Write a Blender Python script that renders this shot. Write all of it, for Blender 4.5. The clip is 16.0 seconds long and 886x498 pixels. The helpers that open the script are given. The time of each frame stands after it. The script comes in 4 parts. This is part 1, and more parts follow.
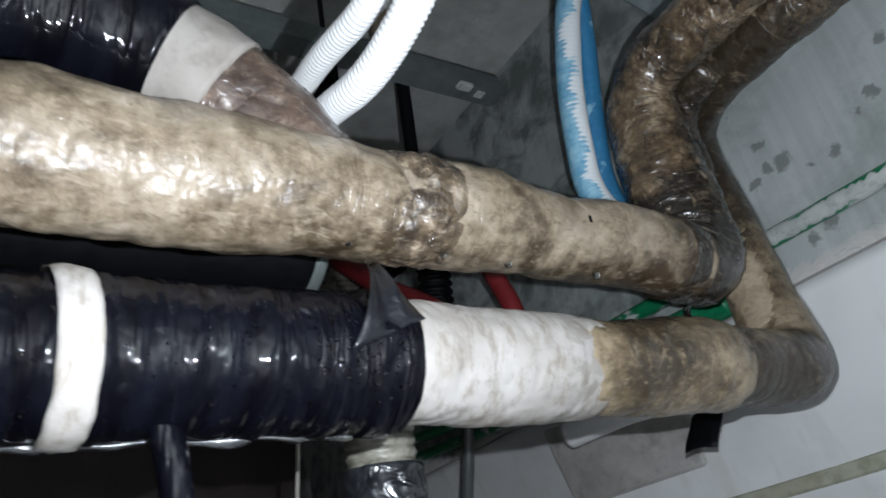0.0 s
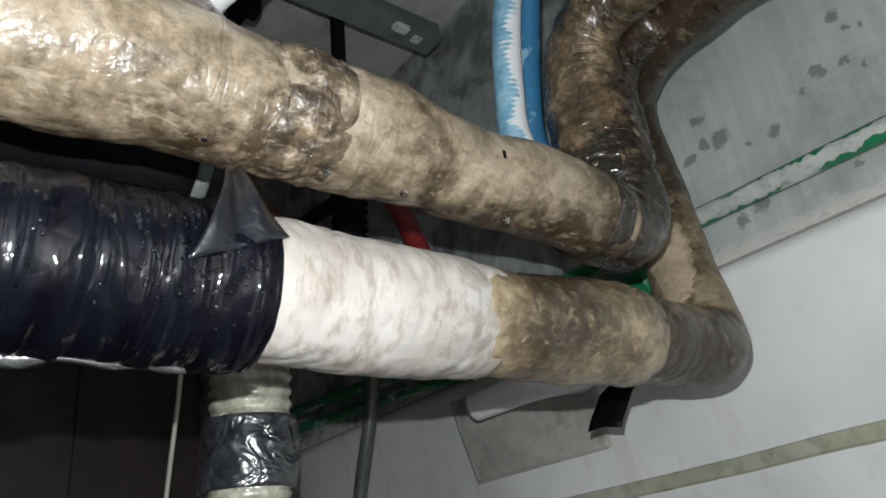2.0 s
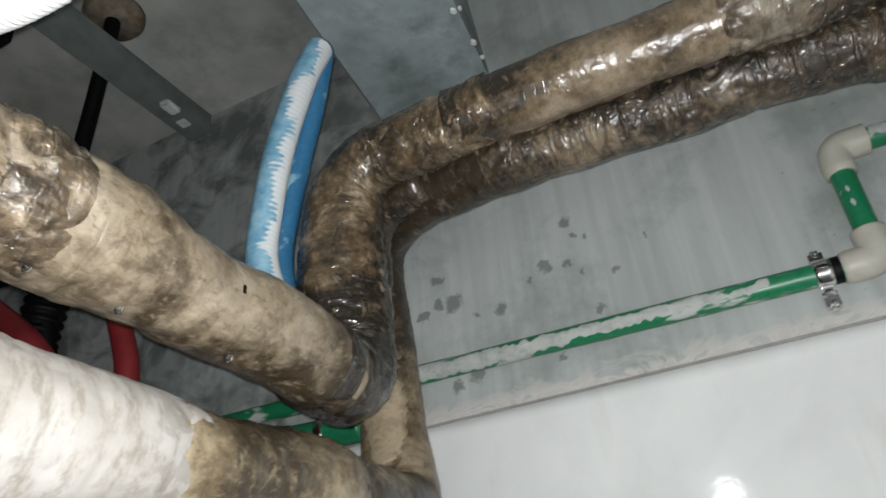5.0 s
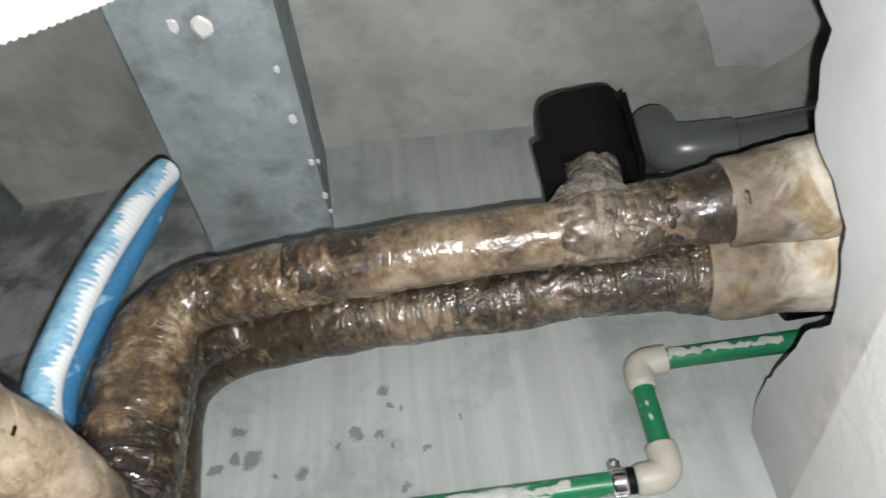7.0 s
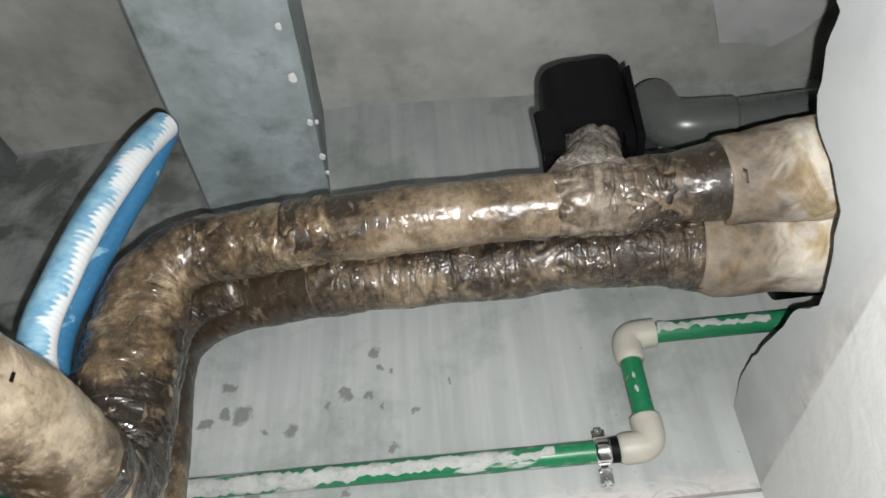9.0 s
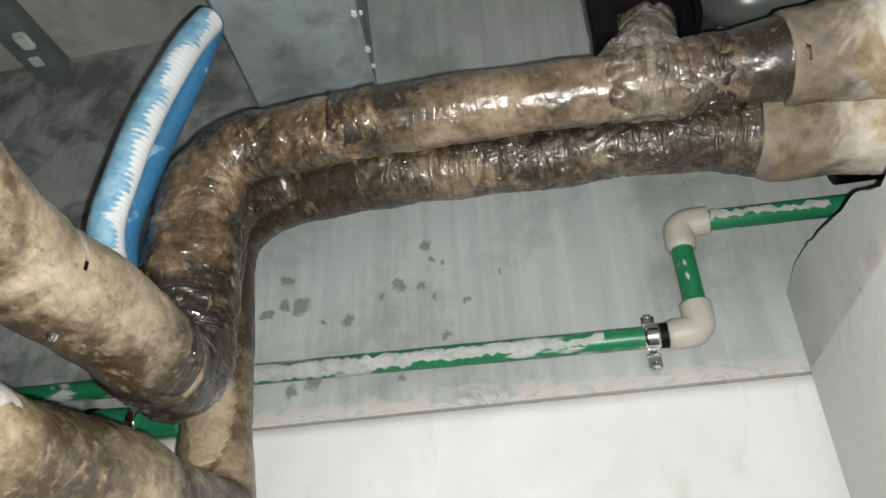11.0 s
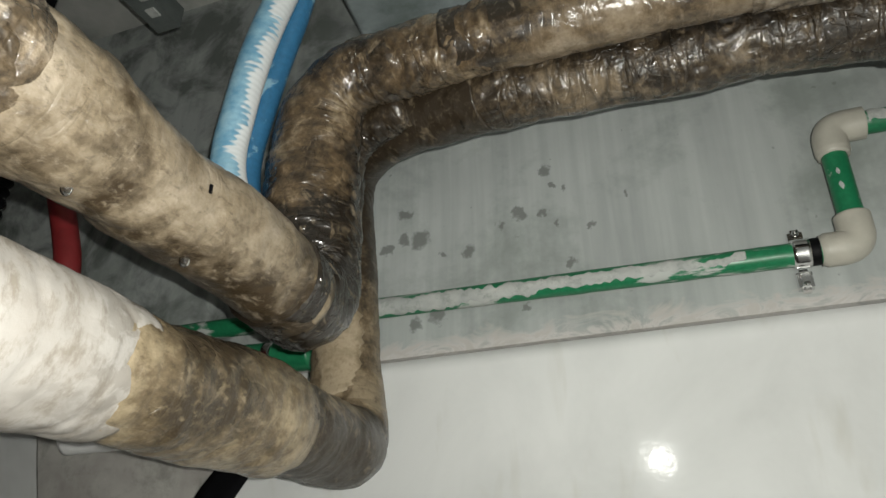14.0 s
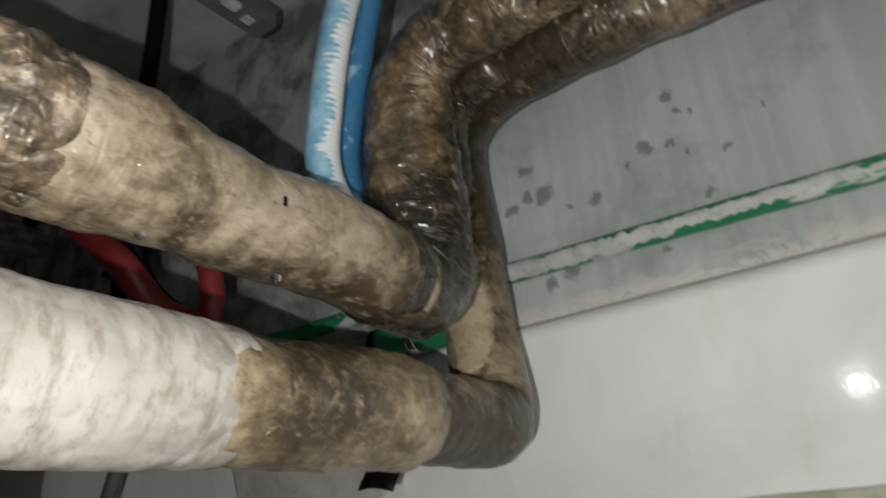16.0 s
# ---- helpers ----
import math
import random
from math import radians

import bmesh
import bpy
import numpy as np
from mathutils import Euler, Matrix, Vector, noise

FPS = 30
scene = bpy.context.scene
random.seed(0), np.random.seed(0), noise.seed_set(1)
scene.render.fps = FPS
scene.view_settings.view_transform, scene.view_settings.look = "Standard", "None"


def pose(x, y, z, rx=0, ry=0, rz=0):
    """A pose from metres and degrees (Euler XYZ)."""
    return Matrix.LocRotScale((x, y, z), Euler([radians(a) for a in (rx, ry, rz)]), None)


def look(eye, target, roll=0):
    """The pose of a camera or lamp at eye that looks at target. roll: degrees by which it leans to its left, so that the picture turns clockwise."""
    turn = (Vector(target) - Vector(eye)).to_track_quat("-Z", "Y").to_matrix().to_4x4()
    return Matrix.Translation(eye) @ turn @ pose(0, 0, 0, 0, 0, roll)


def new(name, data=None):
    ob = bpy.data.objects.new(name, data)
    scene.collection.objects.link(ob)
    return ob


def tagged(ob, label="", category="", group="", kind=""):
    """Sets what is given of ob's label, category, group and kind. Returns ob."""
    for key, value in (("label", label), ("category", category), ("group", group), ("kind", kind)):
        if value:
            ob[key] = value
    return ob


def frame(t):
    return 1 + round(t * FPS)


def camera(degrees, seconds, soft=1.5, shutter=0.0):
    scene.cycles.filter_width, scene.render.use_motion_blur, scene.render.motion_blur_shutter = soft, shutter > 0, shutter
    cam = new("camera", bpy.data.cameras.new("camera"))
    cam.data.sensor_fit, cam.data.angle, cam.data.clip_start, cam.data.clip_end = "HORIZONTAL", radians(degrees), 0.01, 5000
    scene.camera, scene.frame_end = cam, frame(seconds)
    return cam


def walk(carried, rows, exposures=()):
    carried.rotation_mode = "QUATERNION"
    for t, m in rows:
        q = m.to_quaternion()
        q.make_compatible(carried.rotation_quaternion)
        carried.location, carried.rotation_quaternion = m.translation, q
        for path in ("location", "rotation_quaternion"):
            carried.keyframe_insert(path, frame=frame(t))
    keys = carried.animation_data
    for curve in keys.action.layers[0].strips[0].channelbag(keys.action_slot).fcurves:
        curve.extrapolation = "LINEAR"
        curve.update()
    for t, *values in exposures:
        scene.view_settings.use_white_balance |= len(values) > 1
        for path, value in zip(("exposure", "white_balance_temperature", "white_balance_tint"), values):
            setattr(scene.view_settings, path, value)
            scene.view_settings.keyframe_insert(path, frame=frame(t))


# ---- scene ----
cam = camera(62.9, 16.0, 1.5, 0.45)
PATH = [
    (0, (0.128, 0.122, 2.191), (-1.298, 1.173, 3.119), -10.8),
    (0.5, (0.116, 0.169, 2.183), (-1.267, 1.27, 3.118), -7.7),
    (1, (0.109, 0.208, 2.188), (-1.26, 1.344, 3.102), -8.3),
    (1.5, (0.103, 0.219, 2.189), (-1.254, 1.373, 3.099), -8.4),
    (2, (0.07, 0.211, 2.19), (-1.289, 1.409, 3.038), -7.5),
    (2.5, (0.064, 0.191, 2.195), (-1.258, 1.41, 3.07), -7.2),
    (3, (0.085, 0.189, 2.21), (-1.136, 1.477, 3.133), -9.4),
    (5.5, (0.059, 0.218, 2.242), (-0.52, 1.794, 3.33), -3.2),
    (6, (0.054, 0.21, 2.252), (-0.403, 1.755, 3.436), -2.0),
    (6.5, (0.062, 0.206, 2.259), (-0.239, 1.729, 3.52), -4.0),
    (7, (0.055, 0.211, 2.264), (-0.086, 1.711, 3.579), -6.5),
    (7.5, (0.051, 0.215, 2.268), (0.045, 1.724, 3.582), -8.4),
    (8, (0.048, 0.212, 2.266), (0.028, 1.728, 3.571), -7.5),
    (10.5, (0.053, 0.206, 2.254), (-0.242, 1.867, 3.328), -2.2),
    (11, (0.051, 0.208, 2.251), (-0.256, 1.901, 3.269), -2.5),
    (11.5, (0.053, 0.211, 2.249), (-0.277, 1.916, 3.242), -2.4),
    (12, (0.052, 0.205, 2.246), (-0.351, 1.898, 3.232), -1.6),
    (12.5, (0.05, 0.205, 2.245), (-0.373, 1.908, 3.206), -1.4),
    (13, (0.037, 0.213, 2.244), (-0.473, 1.905, 3.182), -0.1),
    (13.5, (0.027, 0.231, 2.244), (-0.596, 1.905, 3.144), 0.0),
    (14, (0.027, 0.247, 2.246), (-0.597, 1.925, 3.139), -0.3),
    (14.5, (0.035, 0.253, 2.25), (-0.663, 1.903, 3.139), -0.5),
    (15, (0.032, 0.26, 2.25), (-0.826, 1.848, 3.111), -0.7),
    (15.5, (0.037, 0.298, 2.276), (-1.06, 1.703, 3.183), -0.0),
    (16, (0.06, 0.294, 2.281), (-0.965, 1.795, 3.05), -4.2),
]
EXPOSURES = [(0.0, 0.13, 5900, 12), (0.5, 0.31, 6000, 12), (1.0, 0.38, 6250, 13), (2.0, 0.23, 6400, 11), (3.0, 0.25, 6400, 11), (5.5, 0.54, 6550, 13), (6.5, 0.92, 6650, 15), (7.5, 1.06, 6650, 15), (8.0, 1.06, 6650, 15), (10.5, 0.86, 6750, 13), (12.5, 0.62, 6850, 11), (14.0, 0.32, 6950, 9), (15.0, 0.22, 6900, 11), (16.0, 0.11, 6850, 13)]
walk(cam, [(t, look(eye, target, roll)) for t, eye, target, roll in PATH], EXPOSURES)

# ---- light ----
world = bpy.data.worlds.new("world")
scene.world = world
world.use_nodes = True
world.node_tree.nodes["Background"].inputs[0].default_value = (0.75, 0.85, 1.0, 1)
world.node_tree.nodes["Background"].inputs[1].default_value = 0.0
torch_data = bpy.data.lights.new("torch", "POINT")
torch_data.energy, torch_data.shadow_soft_size, torch_data.color = 22.0, 0.003, (0.97, 1.0, 0.99)
torch = new("torch", torch_data)
torch.matrix_world = pose(0.064, 0.213, 2.241)

# ---- materials ----
EDGE = 2.583  # height of the joint between bare render and finished wall


class Nodes:
    """A short hand for node materials."""

    def __init__(self, name, rough=0.6, metal=0.0, coat=0.0, coat_rough=0.1, spec=0.5):
        self.mat = bpy.data.materials.new(name)
        self.mat.use_nodes = True
        self.t = self.mat.node_tree
        self.b = self.t.nodes["Principled BSDF"]
        self.b.inputs["Roughness"].default_value = rough
        self.b.inputs["Metallic"].default_value = metal
        self.b.inputs["Coat Weight"].default_value = coat
        self.b.inputs["Coat Roughness"].default_value = coat_rough
        self.b.inputs["Specular IOR Level"].default_value = spec
        self.co = self.t.nodes.new("ShaderNodeTexCoord").outputs["Object"]

    def node(self, kind, **values):
        n = self.t.nodes.new(kind)
        for k, v in values.items():
            n.inputs[k.replace("_", " ")].default_value = v
        return n

    def link(self, a, b):
        self.t.links.new(a, b)

    def stretch(self, sx, sy, sz, rx=0, ry=0, rz=0):
        m = self.node("ShaderNodeMapping", Scale=(sx, sy, sz), Rotation=(radians(rx), radians(ry), radians(rz)))
        self.link(self.co, m.inputs["Vector"])
        return m.outputs[0]

    def noise(self, scale, detail=4.0, rough=0.6, distort=0.0, co=None):
        n = self.node("ShaderNodeTexNoise", Scale=scale, Detail=detail, Roughness=rough, Distortion=distort)
        self.link(co or self.co, n.inputs["Vector"])
        return n.outputs["Fac"]

    def ramp(self, fac, *stops):
        n = self.t.nodes.new("ShaderNodeValToRGB")
        e = n.color_ramp.elements
        while len(e) < len(stops):
            e.new(0.5)
        for k, (p, c) in enumerate(stops):
            e[k].position = p
            e[k].color = (*c, 1) if isinstance(c, tuple) else (c, c, c, 1)
        self.link(fac, n.inputs[0])
        return n.outputs[0]

    def mix(self, fac, a, b):
        n = self.t.nodes.new("ShaderNodeMix")
        n.data_type = "RGBA"
        for s, v in ((0, fac), (6, a), (7, b)):
            if isinstance(v, tuple):
                n.inputs[s].default_value = (*v, 1)
            elif isinstance(v, (int, float)):
                n.inputs[s].default_value = v
            else:
                self.link(v, n.inputs[s])
        return n.outputs[2]

    def math(self, op, a, b=0.0, clamp=False):
        n = self.t.nodes.new("ShaderNodeMath")
        n.operation, n.use_clamp = op, clamp
        for s, v in ((0, a), (1, b)):
            if isinstance(v, (int, float)):
                n.inputs[s].default_value = v
            else:
                self.link(v, n.inputs[s])
        return n.outputs[0]

    def axis(self, k):
        n = self.t.nodes.new("ShaderNodeSeparateXYZ")
        self.link(self.co, n.inputs[0])
        return n.outputs[k]

    def colour(self, c):
        if isinstance(c, tuple):
            self.b.inputs["Base Color"].default_value = (*c, 1)
        else:
            self.link(c, self.b.inputs["Base Color"])

    def rough(self, fac, lo, hi):
        n = self.node("ShaderNodeMapRange", To_Min=lo, To_Max=hi)
        self.link(fac, n.inputs[0])
        self.link(n.outputs[0], self.b.inputs["Roughness"])

    def folds(self, sx, sy, turn, width, warp=0.6):
        """Thin ridges of a film drawn round a pipe, 0 to 1."""
        g = self.t.nodes.new("ShaderNodeAttribute")
        g.attribute_name = "along"
        m = self.node("ShaderNodeMapping", Scale=(sx, sy, sy), Rotation=(0, 0, radians(turn)))
        self.link(g.outputs["Vector"], m.inputs["Vector"])
        line = self.math("ABSOLUTE", self.math("SUBTRACT", self.noise(1.0, 1.5, 0.5, warp, m.outputs[0]), 0.5))
        return self.ramp(line, (0.0, 1.0), (width, 0.0))

    def facets(self, scale, warp=0.012):
        """Height of a film crumpled into small flat facets, each tilted its own way, in metres."""
        w = self.node("ShaderNodeTexNoise", Scale=24.0, Detail=2.0)
        self.link(self.co, w.inputs["Vector"])
        p = self.t.nodes.new("ShaderNodeVectorMath")
        p.operation = "MULTIPLY_ADD"
        self.link(w.outputs["Color"], p.inputs[0])
        p.inputs[1].default_value = (warp, warp, warp)
        self.link(self.co, p.inputs[2])
        v = self.t.nodes.new("ShaderNodeTexVoronoi")
        v.inputs["Scale"].default_value = scale
        self.link(p.outputs[0], v.inputs["Vector"])
        d = self.t.nodes.new("ShaderNodeVectorMath")
        d.operation = "SUBTRACT"
        self.link(p.outputs[0], d.inputs[0])
        self.link(v.outputs["Position"], d.inputs[1])
        c = self.t.nodes.new("ShaderNodeVectorMath")
        c.operation = "SUBTRACT"
        self.link(v.outputs["Color"], c.inputs[0])
        c.inputs[1].default_value = (0.5, 0.5, 0.5)
        dot = self.t.nodes.new("ShaderNodeVectorMath")
        dot.operation = "DOT_PRODUCT"
        self.link(d.outputs[0], dot.inputs[0])
        self.link(c.outputs[0], dot.inputs[1])
        return dot.outputs["Value"]

    def film(self, height):
        """Relief of the clear coat alone, in metres."""
        n = self.node("ShaderNodeBump", Strength=1.0, Distance=1.0)
        self.link(height, n.inputs["Height"])
        self.link(n.outputs[0], self.b.inputs["Coat Normal"])

    def bump(self, height, strength=0.3, dist=0.004, coat=False):
        n = self.node("ShaderNodeBump", Strength=strength, Distance=dist)
        self.link(height, n.inputs["Height"])
        self.link(n.outputs[0], self.b.inputs["Normal"])
        if coat:
            self.link(n.outputs[0], self.b.inputs["Coat Normal"])
        return n


def wrap_material(name, light, mid, dark, low, high, wet=1.0, under=0.0, creases=1.0, ring=0.0, darker=(), grit=1.0):
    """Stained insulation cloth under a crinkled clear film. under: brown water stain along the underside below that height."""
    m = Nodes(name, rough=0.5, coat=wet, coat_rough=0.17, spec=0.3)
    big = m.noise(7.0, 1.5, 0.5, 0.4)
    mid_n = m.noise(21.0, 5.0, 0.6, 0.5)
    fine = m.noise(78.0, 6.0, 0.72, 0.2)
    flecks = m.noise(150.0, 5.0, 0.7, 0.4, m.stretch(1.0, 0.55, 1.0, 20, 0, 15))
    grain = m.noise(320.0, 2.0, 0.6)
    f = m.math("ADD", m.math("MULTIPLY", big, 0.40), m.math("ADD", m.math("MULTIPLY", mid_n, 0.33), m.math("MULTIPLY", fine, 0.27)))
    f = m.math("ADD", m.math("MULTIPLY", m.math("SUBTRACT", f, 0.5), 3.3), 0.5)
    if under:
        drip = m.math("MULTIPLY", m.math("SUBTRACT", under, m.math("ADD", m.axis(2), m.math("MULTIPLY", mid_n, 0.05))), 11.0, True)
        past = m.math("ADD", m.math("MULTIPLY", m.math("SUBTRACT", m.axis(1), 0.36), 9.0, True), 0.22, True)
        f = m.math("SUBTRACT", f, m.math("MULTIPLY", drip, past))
    # the wrap turns darker past a ragged line across the given axis
    for axis, at, slope in darker:
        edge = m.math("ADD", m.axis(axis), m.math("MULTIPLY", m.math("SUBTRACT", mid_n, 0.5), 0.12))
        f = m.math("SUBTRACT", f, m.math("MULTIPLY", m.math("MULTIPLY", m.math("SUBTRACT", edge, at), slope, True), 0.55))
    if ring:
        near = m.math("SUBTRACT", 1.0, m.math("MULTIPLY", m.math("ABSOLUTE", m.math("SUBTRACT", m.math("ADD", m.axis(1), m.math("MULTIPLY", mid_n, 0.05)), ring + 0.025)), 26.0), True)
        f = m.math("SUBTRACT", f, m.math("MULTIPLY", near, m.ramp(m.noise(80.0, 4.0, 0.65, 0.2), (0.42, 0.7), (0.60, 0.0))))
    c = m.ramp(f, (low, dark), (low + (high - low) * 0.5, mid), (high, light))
    c = m.mix(m.ramp(grain, (0.45, 0.0), (0.85, 0.16)), c, dark)
    c = m.mix(m.ramp(flecks, (0.54, 0.0), (0.70, min(0.8, 0.5 * grit))), c, dark)
    c = m.mix(m.ramp(flecks, (0.30, min(0.7, 0.45 * grit)), (0.45, 0.0)), c, light)
    across = m.folds(62.0, 17.0, 14, 0.075)
    slant = m.folds(34.0, 44.0, 38, 0.05, 1.0)
    spread = m.ramp(m.noise(16.0, 2.0, 0.5, 0.8), (0.38, 0.2), (0.54, 1.0))
    c = m.mix(m.math("MULTIPLY", m.math("MULTIPLY", m.folds(48.0, 13.0, -12, 0.11), spread), min(0.7, 0.36 * creases)), c, dark)
    scuff = m.ramp(m.noise(48.0, 3.0, 0.55, 0.8, m.stretch(1.6, 0.8, 1.0, 20, 35, 10)), (0.60, 0.0), (0.72, 0.5))
    c = m.mix(scuff, c, light)
    m.colour(c)
    crumple = m.ramp(m.noise(10.0, 2.0, 0.5, 0.5), (0.42, 0.25), (0.58, 1.0))
    soft = m.noise(30.0, 1.5, 0.5, 0.6)
    line = m.math("ABSOLUTE", m.math("SUBTRACT", m.noise(30.0, 1.0, 0.5, 1.0, m.stretch(1.3, 0.8, 1.0, 15, 30, 0)), 0.5))
    ridge = m.math("MULTIPLY", m.ramp(line, (0.0, 1.0), (0.05, 0.0)), crumple)
    m.bump(m.math("ADD", m.math("MULTIPLY", m.math("ADD", ridge, m.math("MULTIPLY", m.math("MULTIPLY", across, spread), 1.3)), 0.14 * creases), m.math("ADD", soft, m.math("ADD", m.math("MULTIPLY", fine, 0.55 * grit), m.math("MULTIPLY", flecks, 0.3 * grit)))), 0.6, 0.003)
    folded = m.math("MULTIPLY", m.math("ADD", m.math("MULTIPLY", across, 0.00075), m.math("MULTIPLY", slant, 0.0006)), m.math("MULTIPLY", spread, creases))
    tight = m.math("MULTIPLY", m.math("MULTIPLY", m.facets(75.0), 0.22 * creases), crumple)
    m.film(m.math("ADD", m.math("ADD", folded, tight), m.math("ADD", m.math("MULTIPLY", soft, 0.0012), m.math("MULTIPLY", fine, 0.0008 * grit))))
    m.rough(mid_n, 0.4, 0.7)
    return m.mat


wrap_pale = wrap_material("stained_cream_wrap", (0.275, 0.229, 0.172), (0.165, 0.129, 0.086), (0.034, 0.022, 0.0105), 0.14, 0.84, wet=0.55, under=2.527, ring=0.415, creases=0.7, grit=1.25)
wrap_mid = wrap_material("stained_tan_wrap", (0.27, 0.213, 0.15), (0.135, 0.096, 0.056), (0.018, 0.0115, 0.0055), 0.14, 0.82, creases=0.45, grit=0.7, darker=((0, -0.06, -9.0), (0, 0.21, 14.0), (2, 2.842, 40.0)))
# darker towards the left edge of the riser and low in the bend
wrap_dark = wrap_material("stained_brown_wrap", (0.33, 0.255, 0.165), (0.098, 0.065, 0.034), (0.009, 0.0056, 0.0027), 0.26, 0.86, creases=1.4, grit=0.5, darker=((0, -0.39, -26.0), (2, 2.655, -12.0)))
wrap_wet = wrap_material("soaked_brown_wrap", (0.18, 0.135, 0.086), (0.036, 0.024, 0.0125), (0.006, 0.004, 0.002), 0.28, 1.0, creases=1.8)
# darker high in the upper bend and low at the elbow
wrap_grey = wrap_material("grey_brown_wrap", (0.23, 0.18, 0.118), (0.115, 0.084, 0.05), (0.024, 0.016, 0.0085), 0.26, 0.72, 0.6, creases=0.6, grit=0.6, darker=((2, 2.66, 9.0), (2, 2.475, -12.0)))
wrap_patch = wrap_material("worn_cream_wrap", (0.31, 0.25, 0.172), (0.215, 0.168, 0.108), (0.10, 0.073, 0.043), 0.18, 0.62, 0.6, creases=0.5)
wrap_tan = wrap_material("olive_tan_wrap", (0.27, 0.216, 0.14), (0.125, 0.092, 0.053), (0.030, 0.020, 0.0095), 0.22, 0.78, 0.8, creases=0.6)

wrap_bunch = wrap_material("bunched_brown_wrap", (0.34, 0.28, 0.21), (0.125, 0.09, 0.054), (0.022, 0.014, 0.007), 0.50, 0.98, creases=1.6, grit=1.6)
wrap_tee = wrap_material("crumpled_tee_wrap", (0.23, 0.195, 0.15), (0.095, 0.07, 0.045), (0.014, 0.009, 0.005), 0.26, 0.92, creases=2.6, darker=((0, 0.20, 14.0),))
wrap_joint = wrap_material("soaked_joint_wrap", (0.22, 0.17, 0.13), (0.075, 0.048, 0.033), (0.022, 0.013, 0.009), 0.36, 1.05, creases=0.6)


def white_cloth():
    m = Nodes("white_glass_cloth", rough=0.8)
    big = m.noise(13.0, 5.0, 0.65, 0.1)
    weave = m.noise(420.0, 2.0)
    dirt = m.noise(46.0, 6.0, 0.72, 0.1, m.stretch(1.0, 1.7, 0.7))
    c = m.ramp(big, (0.32, (0.235, 0.212, 0.188)), (0.46, (0.28, 0.26, 0.237)), (0.62, (0.315, 0.297, 0.276)))
    c = m.mix(m.ramp(dirt, (0.48, 0.0), (0.64, 0.7)), c, (0.15, 0.125, 0.095))
    end = m.math("MULTIPLY", m.math("SUBTRACT", m.math("ADD", m.axis(1), m.math("MULTIPLY", big, 0.12)), 0.585), 12.0, True)
    scuffs = m.ramp(m.noise(55.0, 5.0, 0.65, 0.6), (0.46, 0.0), (0.56, 0.6))
    c = m.mix(m.math("MULTIPLY", scuffs, end), c, (0.15, 0.132, 0.11))
    m.colour(c)
    m.bump(m.math("ADD", m.math("MULTIPLY", weave, 0.12), m.math("ADD", m.math("MULTIPLY", dirt, 0.25), m.math("MULTIPLY", m.noise(34.0, 1.5, 0.5, 0.4, m.stretch(0.8, 1.6, 0.8)), 0.9))), 0.6, 0.003)
    return m.mat


def stained_sleeve():
    m = Nodes("stained_cream_sleeve", rough=0.7)
    big = m.noise(9.0, 4.0, 0.6, 1.0, m.stretch(1.6, 1, 0.8))
    fine = m.noise(50.0, 4.0)
    c = m.ramp(big, (0.3, (0.20, 0.12, 0.05)), (0.40, (0.44, 0.35, 0.22)), (0.48, (0.60, 0.55, 0.46)), (0.75, (0.56, 0.53, 0.48)))
    soak = m.math("SUBTRACT", 0.478, m.math("ADD", m.axis(0), m.math("MULTIPLY", m.noise(22.0, 5.0, 0.65, 1.0), 0.12)))
    c = m.mix(m.ramp(soak, (0.0, 0.0), (0.06, 0.85)), c, m.ramp(fine, (0.35, (0.035, 0.024, 0.014)), (0.65, (0.16, 0.115, 0.07))))
    m.colour(c)
    m.bump(m.math("ADD", fine, big), 0.45, 0.006)
    return m.mat


def black_tape():
    m = Nodes("black_glossy_tape", rough=0.3, coat=0.55, coat_rough=0.06, spec=0.02)
    wide = m.noise(15.0, 2.5, 0.5, 0.4, m.stretch(0.6, 3.0, 0.6))
    m.colour(m.ramp(wide, (0.35, (0.001, 0.001, 0.002)), (0.7, (0.0025, 0.003, 0.0055))))
    m.rough(wide, 0.5, 0.75)
    m.bump(wide, 0.55, 0.005)
    crease = m.math("ABSOLUTE", m.math("SUBTRACT", m.noise(22.0, 2.0, 0.5, 0.6, m.stretch(0.45, 2.6, 0.45, 12, 0, 0)), 0.5))
    m.film(m.math("ADD", m.math("MULTIPLY", wide, 0.003), m.math("ADD", m.math("MULTIPLY", m.ramp(crease, (0.0, 1.0), (0.12, 0.0)), 0.0011), m.math("MULTIPLY", m.facets(110.0), 0.16))))
    return m.mat


